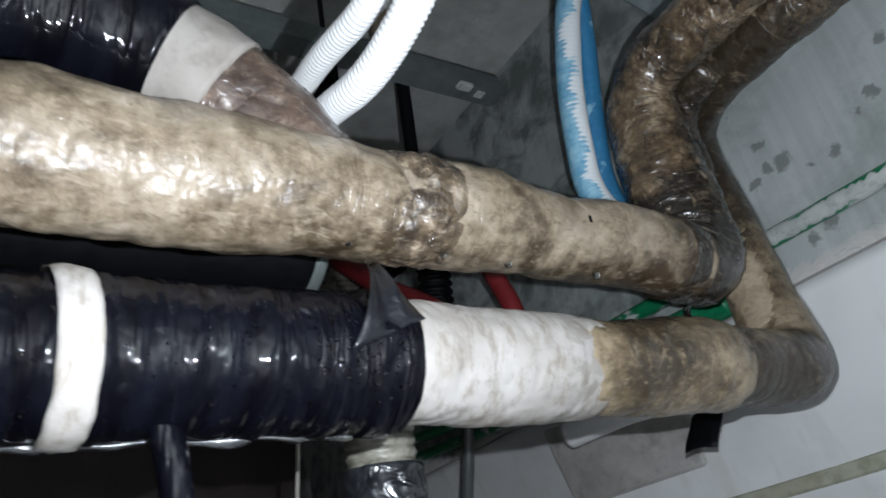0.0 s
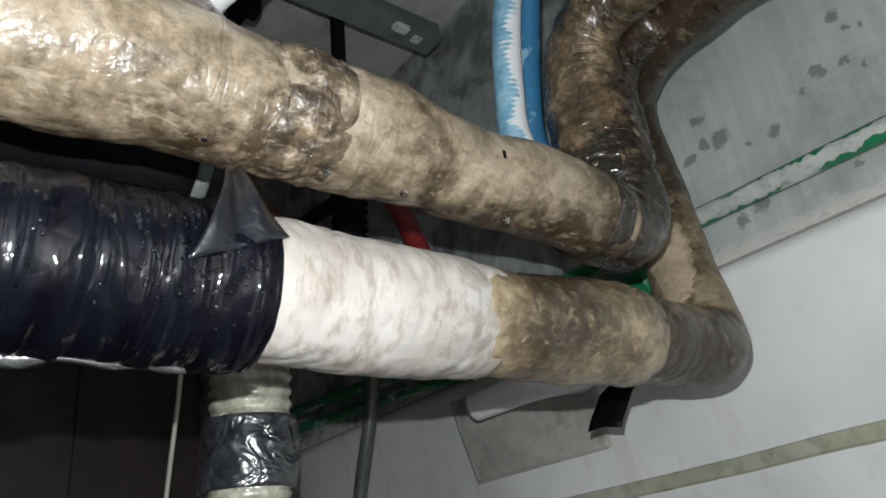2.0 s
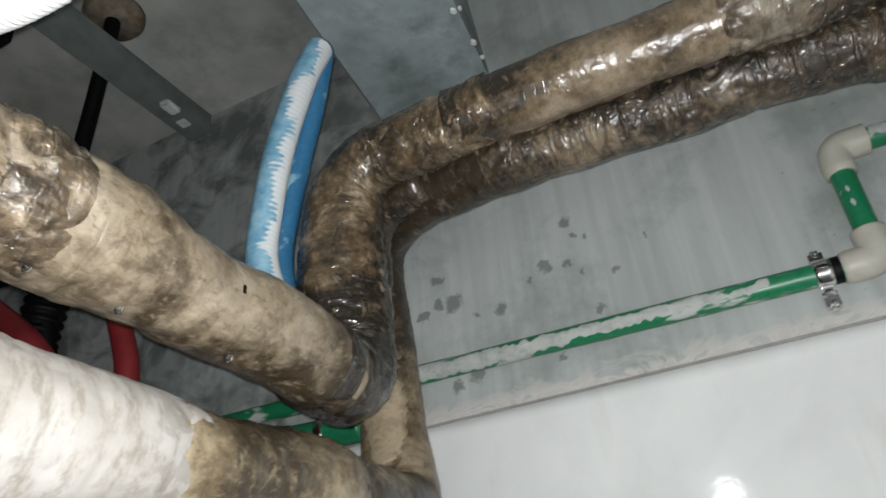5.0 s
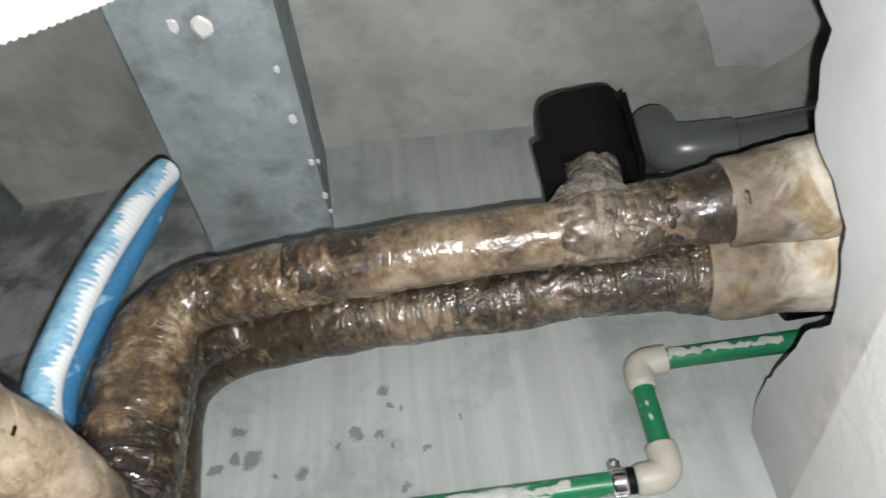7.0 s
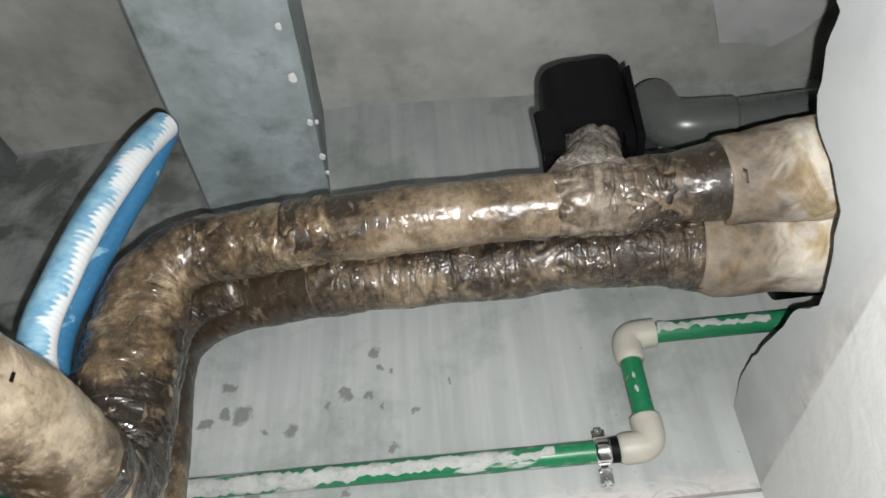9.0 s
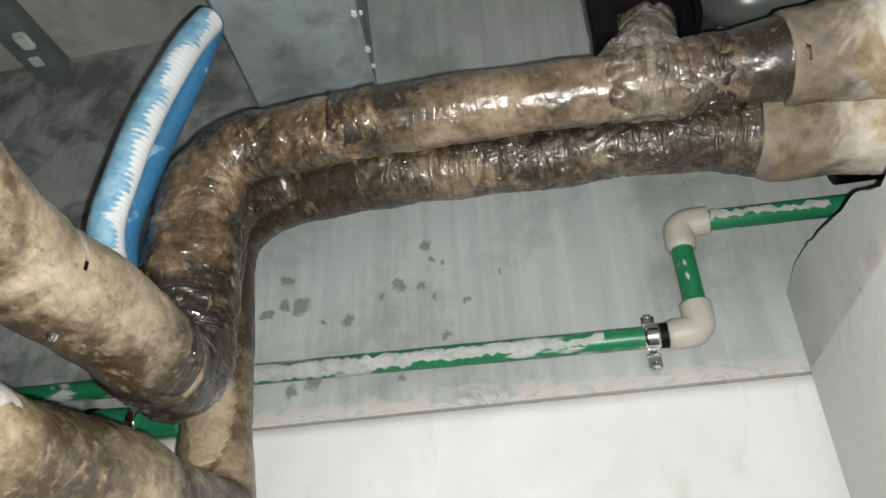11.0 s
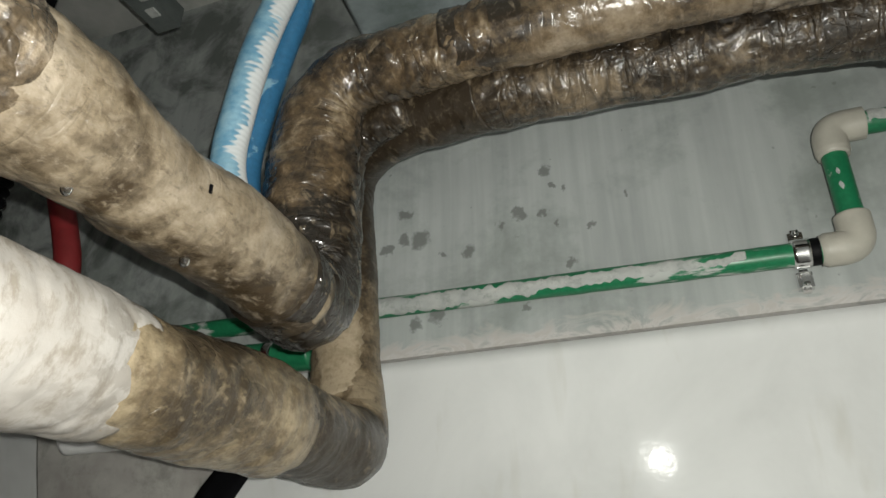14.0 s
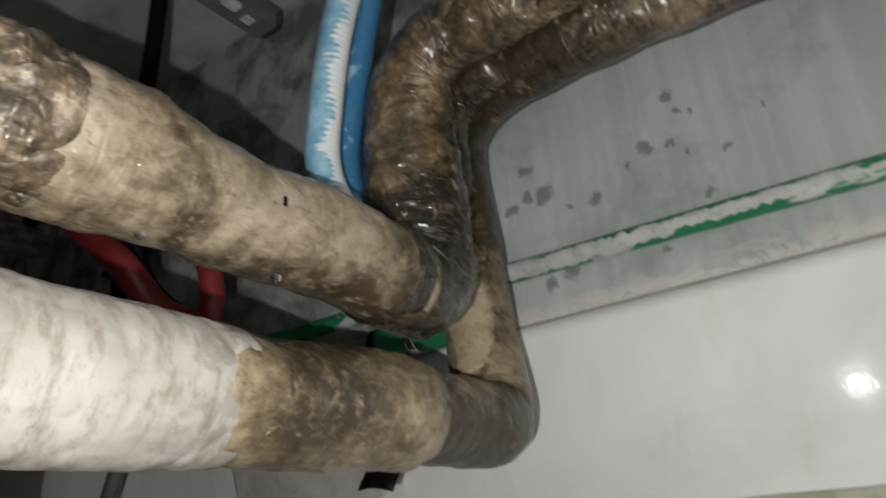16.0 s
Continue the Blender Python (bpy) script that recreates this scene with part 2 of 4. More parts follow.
def plaster(name, base, dark, scale=3.0, streak=True, spots=()):
    """Bare cement render with trowel streaks and mould spots."""
    m = Nodes(name, rough=0.78)
    cloud = m.noise(scale, 6.0, 0.62, 0.4)
    streaks = m.noise(16.0, 3.0, 0.55, 0.2, m.stretch(2.3, 2.3, 0.13, 0, -3, 0)) if streak else m.noise(11.0, 4.0)
    fine = m.noise(190.0, 3.0)
    damp = m.noise(scale * 2.3, 5.0, 0.66, 0.15)
    f = m.math("ADD", m.math("MULTIPLY", cloud, 0.42 if streak else 0.6), m.math("MULTIPLY", streaks, 0.58 if streak else 0.4))
    c = m.ramp(f, (0.3, dark), (0.6, base), (0.85, tuple(min(1, v * 1.22) for v in base)))
    c = m.mix(m.ramp(damp, (0.50, 0.0), (0.70, 0.6)), c, tuple(v * k for v, k in zip(dark, (0.62, 0.68, 0.62))))
    if spots:
        wob = m.node("ShaderNodeTexNoise", Scale=62.0, Detail=4.0, Roughness=0.62)
        m.link(m.co, wob.inputs["Vector"])
        add = m.t.nodes.new("ShaderNodeVectorMath")
        add.operation = "MULTIPLY_ADD"
        m.link(wob.outputs["Color"], add.inputs[0])
        add.inputs[1].default_value = (0.034, 0.0, 0.034)
        m.link(m.co, add.inputs[2])
        for x, z, r in spots:
            d = m.t.nodes.new("ShaderNodeVectorMath")
            d.operation = "DISTANCE"
            m.link(add.outputs[0], d.inputs[0])
            d.inputs[1].default_value = (x + 0.017, 1.2, z + 0.017)
            c = m.mix(m.ramp(m.math("DIVIDE", d.outputs["Value"], r * 2.0), (0.34, 0.8), (0.58, 0.0)), c, (0.14, 0.15, 0.14))
        mould = m.ramp(m.noise(70.0, 3.0, 0.5), (0.71, 0.0), (0.745, 0.6))
        c = m.mix(mould, c, (0.17, 0.18, 0.17))
        reach = m.math("MULTIPLY", m.math("SUBTRACT", m.math("SUBTRACT", -0.28, m.axis(0)), m.math("MULTIPLY", cloud, 0.25)), 5.0, True)
        grime = m.ramp(m.noise(9.0, 6.0, 0.62, 0.5), (0.44, 0.0), (0.60, 0.8))
        c = m.mix(m.math("MULTIPLY", grime, reach), c, (0.085, 0.10, 0.09))
        swirl = m.noise(12.0, 4.0, 0.6, 2.4, m.stretch(1, 1, 2.0))
        edge = m.math("ADD", m.axis(2), m.math("MULTIPLY", swirl, 0.09))
        smear = m.ramp(m.math("SUBTRACT", 2.655, edge), (0.0, 0.0), (0.02, 0.75))
        pale = m.ramp(swirl, (0.42, (0.50, 0.465, 0.435)), (0.52, (0.58, 0.55, 0.53)), (0.6, (0.44, 0.42, 0.40)))
        c = m.mix(smear, c, pale)
    m.colour(c)
    m.bump(m.math("ADD", m.math("MULTIPLY", fine, 0.12), m.math("ADD", m.math("MULTIPLY", streaks, 0.3 if streak else 0.8), cloud)), 0.4, 0.004)
    return m.mat


def scraped_plaster():
    """Pale plaster with a rough scraped zone near the inner corner."""
    m = Nodes("scraped_pale_plaster", rough=0.75)
    cloud = m.noise(5.0, 5.0, 0.6, 0.5)
    rough_n = m.noise(30.0, 3.0, 0.55, 0.3)
    zone = m.math("ADD", m.axis(2), m.math("MULTIPLY", cloud, 0.16))
    mask = m.ramp(m.math("SUBTRACT", 2.70, zone), (0.0, 0.0), (0.05, 0.9))
    base = m.ramp(cloud, (0.3, (0.40, 0.42, 0.42)), (0.65, (0.52, 0.54, 0.54)))
    rubbed = m.ramp(rough_n, (0.38, (0.40, 0.40, 0.385)), (0.5, (0.50, 0.485, 0.46)), (0.62, (0.60, 0.575, 0.54)))
    low = m.ramp(m.math("SUBTRACT", EDGE + 0.004, m.axis(2)), (0.0, 0.0), (0.004, 1.0))
    m.colour(m.mix(low, m.mix(mask, base, rubbed), (0.64, 0.65, 0.64)))
    m.bump(m.math("ADD", m.math("MULTIPLY", m.math("MULTIPLY", rough_n, mask), 1.2), m.math("MULTIPLY", m.noise(160.0, 3.0), 0.12)), 0.5, 0.004)
    return m.mat


def plain(name, colour, rough=0.5, metal=0.0, vary=0.25, scale=40.0, coat=0.0, bump=0.15, spec=0.5):
    m = Nodes(name, rough=rough, metal=metal, coat=coat, spec=spec)
    n = m.noise(scale, 5.0, 0.65)
    dim = tuple(v * (1 - vary) for v in colour)
    m.colour(m.ramp(n, (0.3, dim), (0.7, colour)))
    m.rough(n, max(0.03, rough - 0.12), min(1, rough + 0.12))
    m.bump(n, bump, 0.002)
    return m.mat


def daubed(name, colour, daub, amount, scale, rough=0.35, stretch=(1, 1, 1)):
    """A smooth plastic with patches of dried plaster or paint on it."""
    m = Nodes(name, rough=rough)
    n = m.noise(scale, 5.0, 0.6, 0.5, m.stretch(*stretch))
    fine = m.noise(150.0, 3.0)
    mask = m.ramp(n, (amount, 0.0), (amount + 0.05, 1.0))
    m.colour(m.mix(mask, m.ramp(fine, (0.3, tuple(v * 0.75 for v in colour)), (0.7, colour)), daub))
    m.rough(mask, rough, 0.85)
    m.bump(mask, 0.5, 0.0015)
    return m.mat


def glazed():
    m = Nodes("white_glazed_board", rough=0.16, spec=0.03)
    cloud = m.noise(4.0, 5.0, 0.6, 0.5)
    drip = m.noise(14.0, 3.0, 0.5, 0.3, m.stretch(1.6, 1, 0.35))
    c = m.ramp(cloud, (0.3, (0.58, 0.59, 0.58)), (0.6, (0.69, 0.70, 0.69)))
    c = m.mix(m.ramp(drip, (0.58, 0.0), (0.74, 0.35)), c, (0.46, 0.44, 0.37))
    m.colour(c)
    m.rough(drip, 0.08, 0.16)
    m.bump(m.math("ADD", m.noise(30.0, 3.0), m.noise(9.0, 2.0)), 0.12, 0.002)
    return m.mat


cloth = white_cloth()
dull_cloth = plaster("dirty_white_cloth", (0.24, 0.222, 0.20), (0.12, 0.10, 0.085), 14.0, False)
sleeve_mat = stained_sleeve()
tape_black = black_tape()
SPOTS = ((-0.393, 2.827, 0.011), (-0.395, 2.782, 0.009), (-0.366, 2.775, 0.016), (-0.284, 2.741, 0.011), (-0.203, 2.791, 0.011), (-0.233, 2.779, 0.007), (-0.165, 2.786, 0.006), (-0.158, 2.86, 0.009), (-0.147, 2.829, 0.006), (-0.13, 2.823, 0.005), (-0.146, 2.763, 0.006), (-0.095, 2.749, 0.006), (-0.13, 2.695, 0.008), (-0.334, 2.645, 0.015), (-0.375, 2.634, 0.011), (-0.423, 2.767, 0.01), (-0.329, 2.742, 0.006), (-0.04, 2.793, 0.005), (-0.198, 2.635, 0.007))
wall_grey = plaster("bare_cement_render", (0.405, 0.43, 0.42), (0.27, 0.29, 0.283), spots=SPOTS)
ceiling_grey = plaster("bare_concrete", (0.47, 0.475, 0.45), (0.25, 0.26, 0.24), 2.6, False)
side_plaster = plaster("pale_plaster", (0.50, 0.515, 0.51), (0.36, 0.375, 0.37), 4.0, False)
scraped = scraped_plaster()
rough_plaster = plaster("rough_patch_plaster", (0.46, 0.45, 0.42), (0.30, 0.28, 0.26), 12.0, False)
joint_mat = plaster("dirty_joint_filler", (0.42, 0.42, 0.34), (0.26, 0.26, 0.18), 14.0, False)
beam_mat = plaster("blue_grey_cement", (0.33, 0.38, 0.395), (0.105, 0.135, 0.122), 4.5, False)
glaze = glazed()
dark_board = plain("dark_brown_board", (0.085, 0.065, 0.06), 0.55, vary=0.4, scale=6.0)
green_plastic = daubed("green_pipe_plastic", (0.012, 0.185, 0.08), (0.42, 0.44, 0.42), 0.56, 26.0, 0.35, (0.35, 1, 1))
green_clean = daubed("clean_green_plastic", (0.012, 0.185, 0.08), (0.5, 0.5, 0.48), 0.64, 30.0)
skim_mat = plaster("dried_plaster", (0.45, 0.46, 0.44), (0.30, 0.32, 0.31), 30.0, False)
beige_plastic = plain("beige_fitting_plastic", (0.46, 0.44, 0.38), 0.4, vary=0.15)
chrome = plain("chrome", (0.75, 0.75, 0.74), 0.14, 1.0, 0.1)
steel_grey = plain("grey_painted_steel", (0.15, 0.172, 0.165), 0.5, 0.2, 0.4, 25.0)
rubber = plain("black_rubber", (0.003, 0.003, 0.004), 0.55, 0, 0.4, 60.0, spec=0.14)
white_plastic = plain("white_plastic", (0.74, 0.74, 0.73), 0.35, vary=0.1)
grey_pvc = plain("grey_plastic_pipe", (0.095, 0.106, 0.10), 0.3, vary=0.2, scale=12.0)
red_plastic = plain("red_plastic", (0.20, 0.018, 0.02), 0.4, vary=0.3)
silver_tape = Nodes("silver_tape", rough=0.24, metal=0.85)
silver_tape.colour(silver_tape.ramp(silver_tape.noise(40.0, 4.0, 0.6, 1.0), (0.3, (0.12, 0.125, 0.13)), (0.7, (0.55, 0.56, 0.57))))
silver_tape.bump(silver_tape.noise(70.0, 4.0, 0.6, 1.0), 0.6, 0.004)
silver_tape = silver_tape.mat
blue_plastic = daubed("blue_hose_plastic", (0.03, 0.14, 0.27), (0.16, 0.30, 0.39), 0.60, 24.0)


def painted_side():
    """Blue ribbed plastic with white paint dragged over one side."""
    m = Nodes("blue_ribs_with_white_paint", rough=0.5)
    g = m.t.nodes.new("ShaderNodeNewGeometry")
    d = m.t.nodes.new("ShaderNodeVectorMath")
    d.operation = "DOT_PRODUCT"
    m.link(g.outputs["Normal"], d.inputs[0])
    d.inputs[1].default_value = (0.78, 0.62, 0.0)
    comb = m.math("SINE", m.math("MULTIPLY", m.axis(2), 838.0))
    blots = m.noise(20.0, 3.0, 0.55, 0.4)
    f = m.math("ADD", d.outputs["Value"], m.math("ADD", m.math("MULTIPLY", comb, 0.14), m.math("MULTIPLY", m.math("SUBTRACT", blots, 0.5), 3.4)))
    mask = m.ramp(m.math("ADD", f, 0.6), (0.66, 0.0), (0.9, 0.92))
    pale = m.ramp(m.noise(60.0, 3.0), (0.35, (0.09, 0.24, 0.36)), (0.7, (0.23, 0.39, 0.48)))
    m.colour(m.mix(mask, pale, (0.56, 0.57, 0.57)))
    m.bump(mask, 0.4, 0.0012)
    return m.mat


blue_ribbed = painted_side()
film = Nodes("clear_film", rough=0.15, coat=1.0, coat_rough=0.08)
film.colour(film.ramp(film.noise(60.0, 4.0), (0.3, (0.045, 0.036, 0.026)), (0.65, (0.17, 0.152, 0.13))))
film.bump(film.noise(60.0, 5.0, 0.65, 1.5), 0.9, 0.008, True)
film = film.mat

drain_film = Nodes("beige_pipe_under_film", rough=0.35, coat=1.0, coat_rough=0.08)
drain_film.colour(drain_film.ramp(drain_film.noise(50.0, 3.0), (0.35, (0.16, 0.15, 0.115)), (0.65, (0.34, 0.33, 0.27))))
drain_film.bump(drain_film.noise(60.0, 3.0, 0.5, 1.0), 0.7, 0.004, True)
drain_film = drain_film.mat
drain_tape = Nodes("crumpled_shiny_tape", rough=0.3, coat=1.0, coat_rough=0.16, spec=0.7)
drain_tape.colour(drain_tape.ramp(drain_tape.noise(40.0, 3.0), (0.35, (0.006, 0.007, 0.009)), (0.7, (0.035, 0.038, 0.044))))
drain_tape.bump(drain_tape.noise(32.0, 2.0, 0.5, 1.2), 0.9, 0.008, True)
drain_tape = drain_tape.mat

# ---- mesh helpers ----


def mesh_object(name, verts, faces, material, smooth=True):
    me = bpy.data.meshes.new(name)
    me.from_pydata([tuple(v) for v in verts], [], faces)
    me.materials.append(material)
    if smooth:
        me.polygons.foreach_set("use_smooth", [True] * len(me.polygons))
    me.update()
    return new(name, me)


def part(name, bm, material, parent, label=""):
    """Links a bmesh as one mesh under a thing."""
    me = bpy.data.meshes.new(name)
    bm.normal_update()
    bm.to_mesh(me)
    bm.free()
    me.materials.append(material)
    ob = new(name, me)
    ob.parent = parent
    return tagged(ob, label)


def under(ob, parent, label=""):
    ob.parent = parent
    return tagged(ob, label)


def thing(name, label, category, group="", kind=""):
    return tagged(new(name), label, category, group, kind)


def curve_points(points, bend=0.05, step=0.006):
    """A path through the corner points, each rounded by an arc that starts bend before it, in even steps."""
    pts = [Vector(p) for p in points]
    line = [pts[0]]
    for a, b, c in zip(pts, pts[1:], pts[2:]):
        k = min(bend, (b - a).length * 0.49, (c - b).length * 0.49)
        p, q = b + (a - b).normalized() * k, b + (c - b).normalized() * k
        n = 14
        for i in range(n + 1):
            u = i / n
            # between a parabola and a circle
            m = p.lerp(b, u).lerp(b.lerp(q, u), u)
            line.append(m)
    line.append(pts[-1])
    out, left = [line[0]], step
    for a, b in zip(line, line[1:]):
        d = (b - a).length
        at = left
        while at <= d:
            out.append(a.lerp(b, at / d))
            at += step
        left = at - d
    if (out[-1] - line[-1]).length > step * 0.3:
        out.append(line[-1])
    return out


def tube(name, path, radius, material, sides=40, lump=0.0, lump_scale=12.0, crease=0.0, rings=None, caps=True, flat=1.0, seed=0.0, fold=0.0):
    """A tube along the path. radius: a number, or a function of the distance along it. lump: uneven swelling; crease: sharp folds of a wrap; rings: (spacing, depth) of corrugation."""
    verts, faces = [], []
    up = Vector((0.13, 0.31, 0.94))
    s = 0.0
    n = len(path)
    off = Vector((seed, seed * 0.7, -seed))
    straight = []  # the same places on the pipe laid out straight, for the folds of its film
    for i, p in enumerate(path):
        d = (path[min(i + 1, n - 1)] - path[max(i - 1, 0)]).normalized()
        side = d.cross(up).normalized()
        up = side.cross(d).normalized()
        if i:
            s += (p - path[i - 1]).length
        r = radius(s) if callable(radius) else radius
        if rings:
            r *= 1 + rings[1] * math.cos(2 * math.pi * s / rings[0])
        for k in range(sides):
            a = 2 * math.pi * k / sides
            way = side * math.cos(a) + up * math.sin(a) * flat
            q = p + way * r
            e = 0.0
            if fold:
                w = noise.noise((s * 75 + 2.2 * noise.noise((math.cos(a) * 1.5, math.sin(a) * 1.5, s * 9 + seed)), math.cos(a) * 0.7, math.sin(a) * 0.7 + seed))
                e += fold * (1 - 2.2 * abs(w))
            if lump:
                e += lump * noise.noise((q + off) * lump_scale) + 0.4 * lump * noise.noise((q + off) * lump_scale * 3.1)
            if crease:
                w = (q + off) * 38.0
                e -= crease * max(0.0, 1 - 6 * abs(noise.noise(w + Vector((0.6, 0.2, 0)) * noise.noise(w * 0.4))))
            verts.append(q + way * e)
            straight += (s + seed, r * math.cos(a), r * math.sin(a))
    for i in range(n - 1):
        for k in range(sides):
            a, b = i * sides + k, i * sides + (k + 1) % sides
            faces.append((a, b, b + sides, a + sides))
    if caps:
        faces.append(tuple(reversed(range(sides))))
        faces.append(tuple(range((n - 1) * sides, n * sides)))
    ob = mesh_object(name, verts, faces, material)
    ob.data.attributes.new("along", "FLOAT_VECTOR", "POINT").data.foreach_set("vector", straight)
    return ob


def box_mesh(x0, x1, y0, y1, z0, z1, bevel=0.0):
    bm = bmesh.new()
    bmesh.ops.create_cube(bm, size=1.0)
    for v in bm.verts:
        v.co = ((x0 + x1) / 2 + v.co.x * (x1 - x0), (y0 + y1) / 2 + v.co.y * (y1 - y0), (z0 + z1) / 2 + v.co.z * (z1 - z0))
    if bevel:
        bmesh.ops.bevel(bm, geom=bm.edges[:], offset=bevel, segments=2, affect="EDGES")
    return bm


def plate(name, x0, x1, y0, y1, z0, z1, material, label, kind="structure", category="wall", bevel=0.0):
    bm = box_mesh(x0, x1, y0, y1, z0, z1, bevel)
    me = bpy.data.meshes.new(name)
    bm.to_mesh(me)
    bm.free()
    me.materials.append(material)
    return tagged(new(name, me), label, category, "", kind)


def between(a, b, step=0.006):
    return curve_points([a, b], 0.01, step)


# ---- the room ----
CEIL, WALL, SIDE = 3.47, 1.2, 0.36
plate("wall_north", -2.5, 1.6, WALL, WALL + 0.25, EDGE, CEIL, wall_grey, "bare grey cement wall above the finished room")
# the finished lower wall leans back a little under the render
LEAN_BACK = 0.172
def lower_y(x, z):
    fall = min(1.0, (EDGE - z) / 0.08)
    return 1.2015 + LEAN_BACK * (EDGE - z) + 0.012 * math.sin(8 * (x + 0.03)) * fall


xs, zs = [-2.5 + 0.05 * i for i in range(69)], [EDGE - 0.004, 2.56, 2.53, 2.5, 2.45, 2.4, 2.35, 2.3, 2.2, 2.0, 1.5, 0.0]
verts = [(x, lower_y(x, z), z) for x in xs for z in zs] + [(x, lower_y(x, z) + 0.1, z) for x in xs for z in zs]
nz, half = len(zs), len(xs) * len(zs)
faces = []
for i in range(len(xs) - 1):
    for j in range(nz - 1):
        k = i * nz + j
        faces.append((k, k + 1, k + nz + 1, k + nz))
        faces.append((half + k, half + k + nz, half + k + nz + 1, half + k + 1))
    faces.append((i * nz, (i + 1) * nz, half + (i + 1) * nz, half + i * nz))
lower = mesh_object("wall_lower", verts, faces, glaze)
tagged(lower, "glossy white finished wall below the bare cement", "wall", "", "structure")
bm = bmesh.new()
strip = []
for i in range(60):
    x = -2.4 + i * 0.046
    z = 2.306 + 0.008 * (x + 0.5) + 0.002 * noise.noise((x * 9, 0, 0))
    strip.append([bm.verts.new((x, lower_y(x, z + dz) - dy, z + dz)) for dz, dy in ((-0.014, -0.001), (-0.009, 0.003), (0.009, 0.003), (0.013, -0.001))])
for a, b in zip(strip, strip[1:]):
    for k in range(3):
        bm.faces.new((a[k], b[k], b[k + 1], a[k + 1]))
me = bpy.data.meshes.new("trim")
bm.to_mesh(me)
bm.free()
me.materials.append(joint_mat)
tagged(new("trim", me), "dirty grey joint strip across the white wall", "trim", "", "structure")


def ceil_z(x):
    """The slab sags towards the partition."""
    return CEIL - 0.13 * max(0.0, x + 0.20)


bm = bmesh.new()
rows = [[bm.verts.new((x, y, z)) for y, z in ((-4.0, ceil_z(x)), (1.45, ceil_z(x)), (1.45, CEIL + 0.2), (-4.0, CEIL + 0.2))] for x in (-2.5, -0.20, 0.4, 1.0, 1.6)]
for a, b in zip(rows, rows[1:]):
    for k in range(4):
        bm.faces.new((a[k], b[k], b[(k + 1) % 4], a[(k + 1) % 4]))
bm.faces.new(rows[0])
bm.faces.new(list(reversed(rows[-1])))
me = bpy.data.meshes.new("ceiling")
bmesh.ops.recalc_face_normals(bm, faces=bm.faces[:])
bm.to_mesh(me)
bm.free()
me.materials.append(ceiling_grey)
tagged(new("ceiling", me), "stained bare concrete ceiling slab", "ceiling", "", "structure")
# unseen floor, dark so that little torchlight bounces back
plate("floor", -2.5, 1.6, -4.0, 1.7, -0.1, 0.0, dark_board, "unseen dark floor far below the pipes", category="floor")
plate("wall_west", -2.7, -2.5, -4.0, 1.6, 0.0, CEIL, dark_board, "dark brown boarded wall")
# unseen closing wall, set far off and dark to keep reflections off the tape
plate("wall_south", -2.5, 1.6, -4.2, -4.0, 0.0, CEIL, dark_board, "unseen dark wall far behind, closing the room")
plate("wall_far_east", 1.6, 1.8, -4.0, 1.6, 0.0, CEIL, ceiling_grey, "dim concrete wall beyond the partition")
for k, (y0, y1) in enumerate(((-1.5, -0.71), (-0.70, 0.07), (0.08, 0.78), (0.79, 1.19))):
    part("board", box_mesh(-2.5, -2.48, y0, y1, 0.02, 3.45, 0.003), dark_board, bpy.data.objects["wall_west"])

# the partition, with a broken top over which the pipes pass
top = [(-4.0, CEIL + 0.03), (0.535, CEIL + 0.03), (0.55, 3.1), (0.552, 2.95), (0.572, 2.82), (0.590, 2.79), (0.597, 2.765), (0.635, 2.766), (0.68, 2.756), (0.703, 2.738), (0.71, 2.70), (0.735, 2.667),
       (0.79, 2.645), (0.843, 2.637), (0.898, 2.664), (0.94, 2.672), (0.985, 2.685), (1.06, 2.70), (1.13, 2.71), (1.2, 2.70)]
fine_top = []
for (y0, z0), (y1, z1) in zip(top, top[1:]):
    n = max(1, int(math.hypot(y1 - y0, z1 - z0) / 0.012)) if y0 > 0.5 else 1
    for i in range(n):
        y, z = y0 + (y1 - y0) * i / n, z0 + (z1 - z0) * i / n
        if y0 > 0.5:
            y += 0.004 * noise.noise((y * 40, z * 40, 3))
            z += 0.005 * noise.noise((y * 40, z * 40, 9))
        fine_top.append((y, z))
fine_top.append(top[-1])
bm = bmesh.new()
outline = [(1.2, 0.0), (-4.0, 0.0)] + fine_top
front = [bm.verts.new((SIDE, y, z)) for y, z in outline]
rim = [bm.verts.new((SIDE + 0.12, y, z + (0.012 * noise.noise((y * 30, 4, z * 30)) if z > 0 else 0))) for y, z in outline]
bm.faces.new(front)
bm.faces.new(list(reversed(rim)))
for k in range(len(outline)):
    n = (k + 1) % len(outline)
    bm.faces.new((front[k], rim[k], rim[n], front[n]))
me = bpy.data.meshes.new("wall_east")
bm.normal_update()
bm.to_mesh(me)
bm.free()
me.materials.append(scraped)
tagged(new("wall_east", me), "pale plastered partition with a broken top edge", "wall", "", "structure")

bm = bmesh.new()
edge = ((0.40, 0.70), (0.46, 0.919), (0.50, 1.02), (0.52, 1.096), (0.57, 1.10), (0.616, 1.112), (0.663, 1.082), (0.709, 1.027), (0.75, 0.9), (0.76, 0.70))
lo = [bm.verts.new((x, y, ceil_z(x) - 0.006)) for x, y in edge]
hi = [bm.verts.new((x, y, ceil_z(x) + 0.01)) for x, y in edge]
bm.faces.new(lo)
for k in range(len(edge)):
    bm.faces.new((lo[k], hi[k], hi[(k + 1) % len(edge)], lo[(k + 1) % len(edge)]))
part("plaster_patch", bm, side_plaster, bpy.data.objects["ceiling"], "pale plaster patch on the concrete")

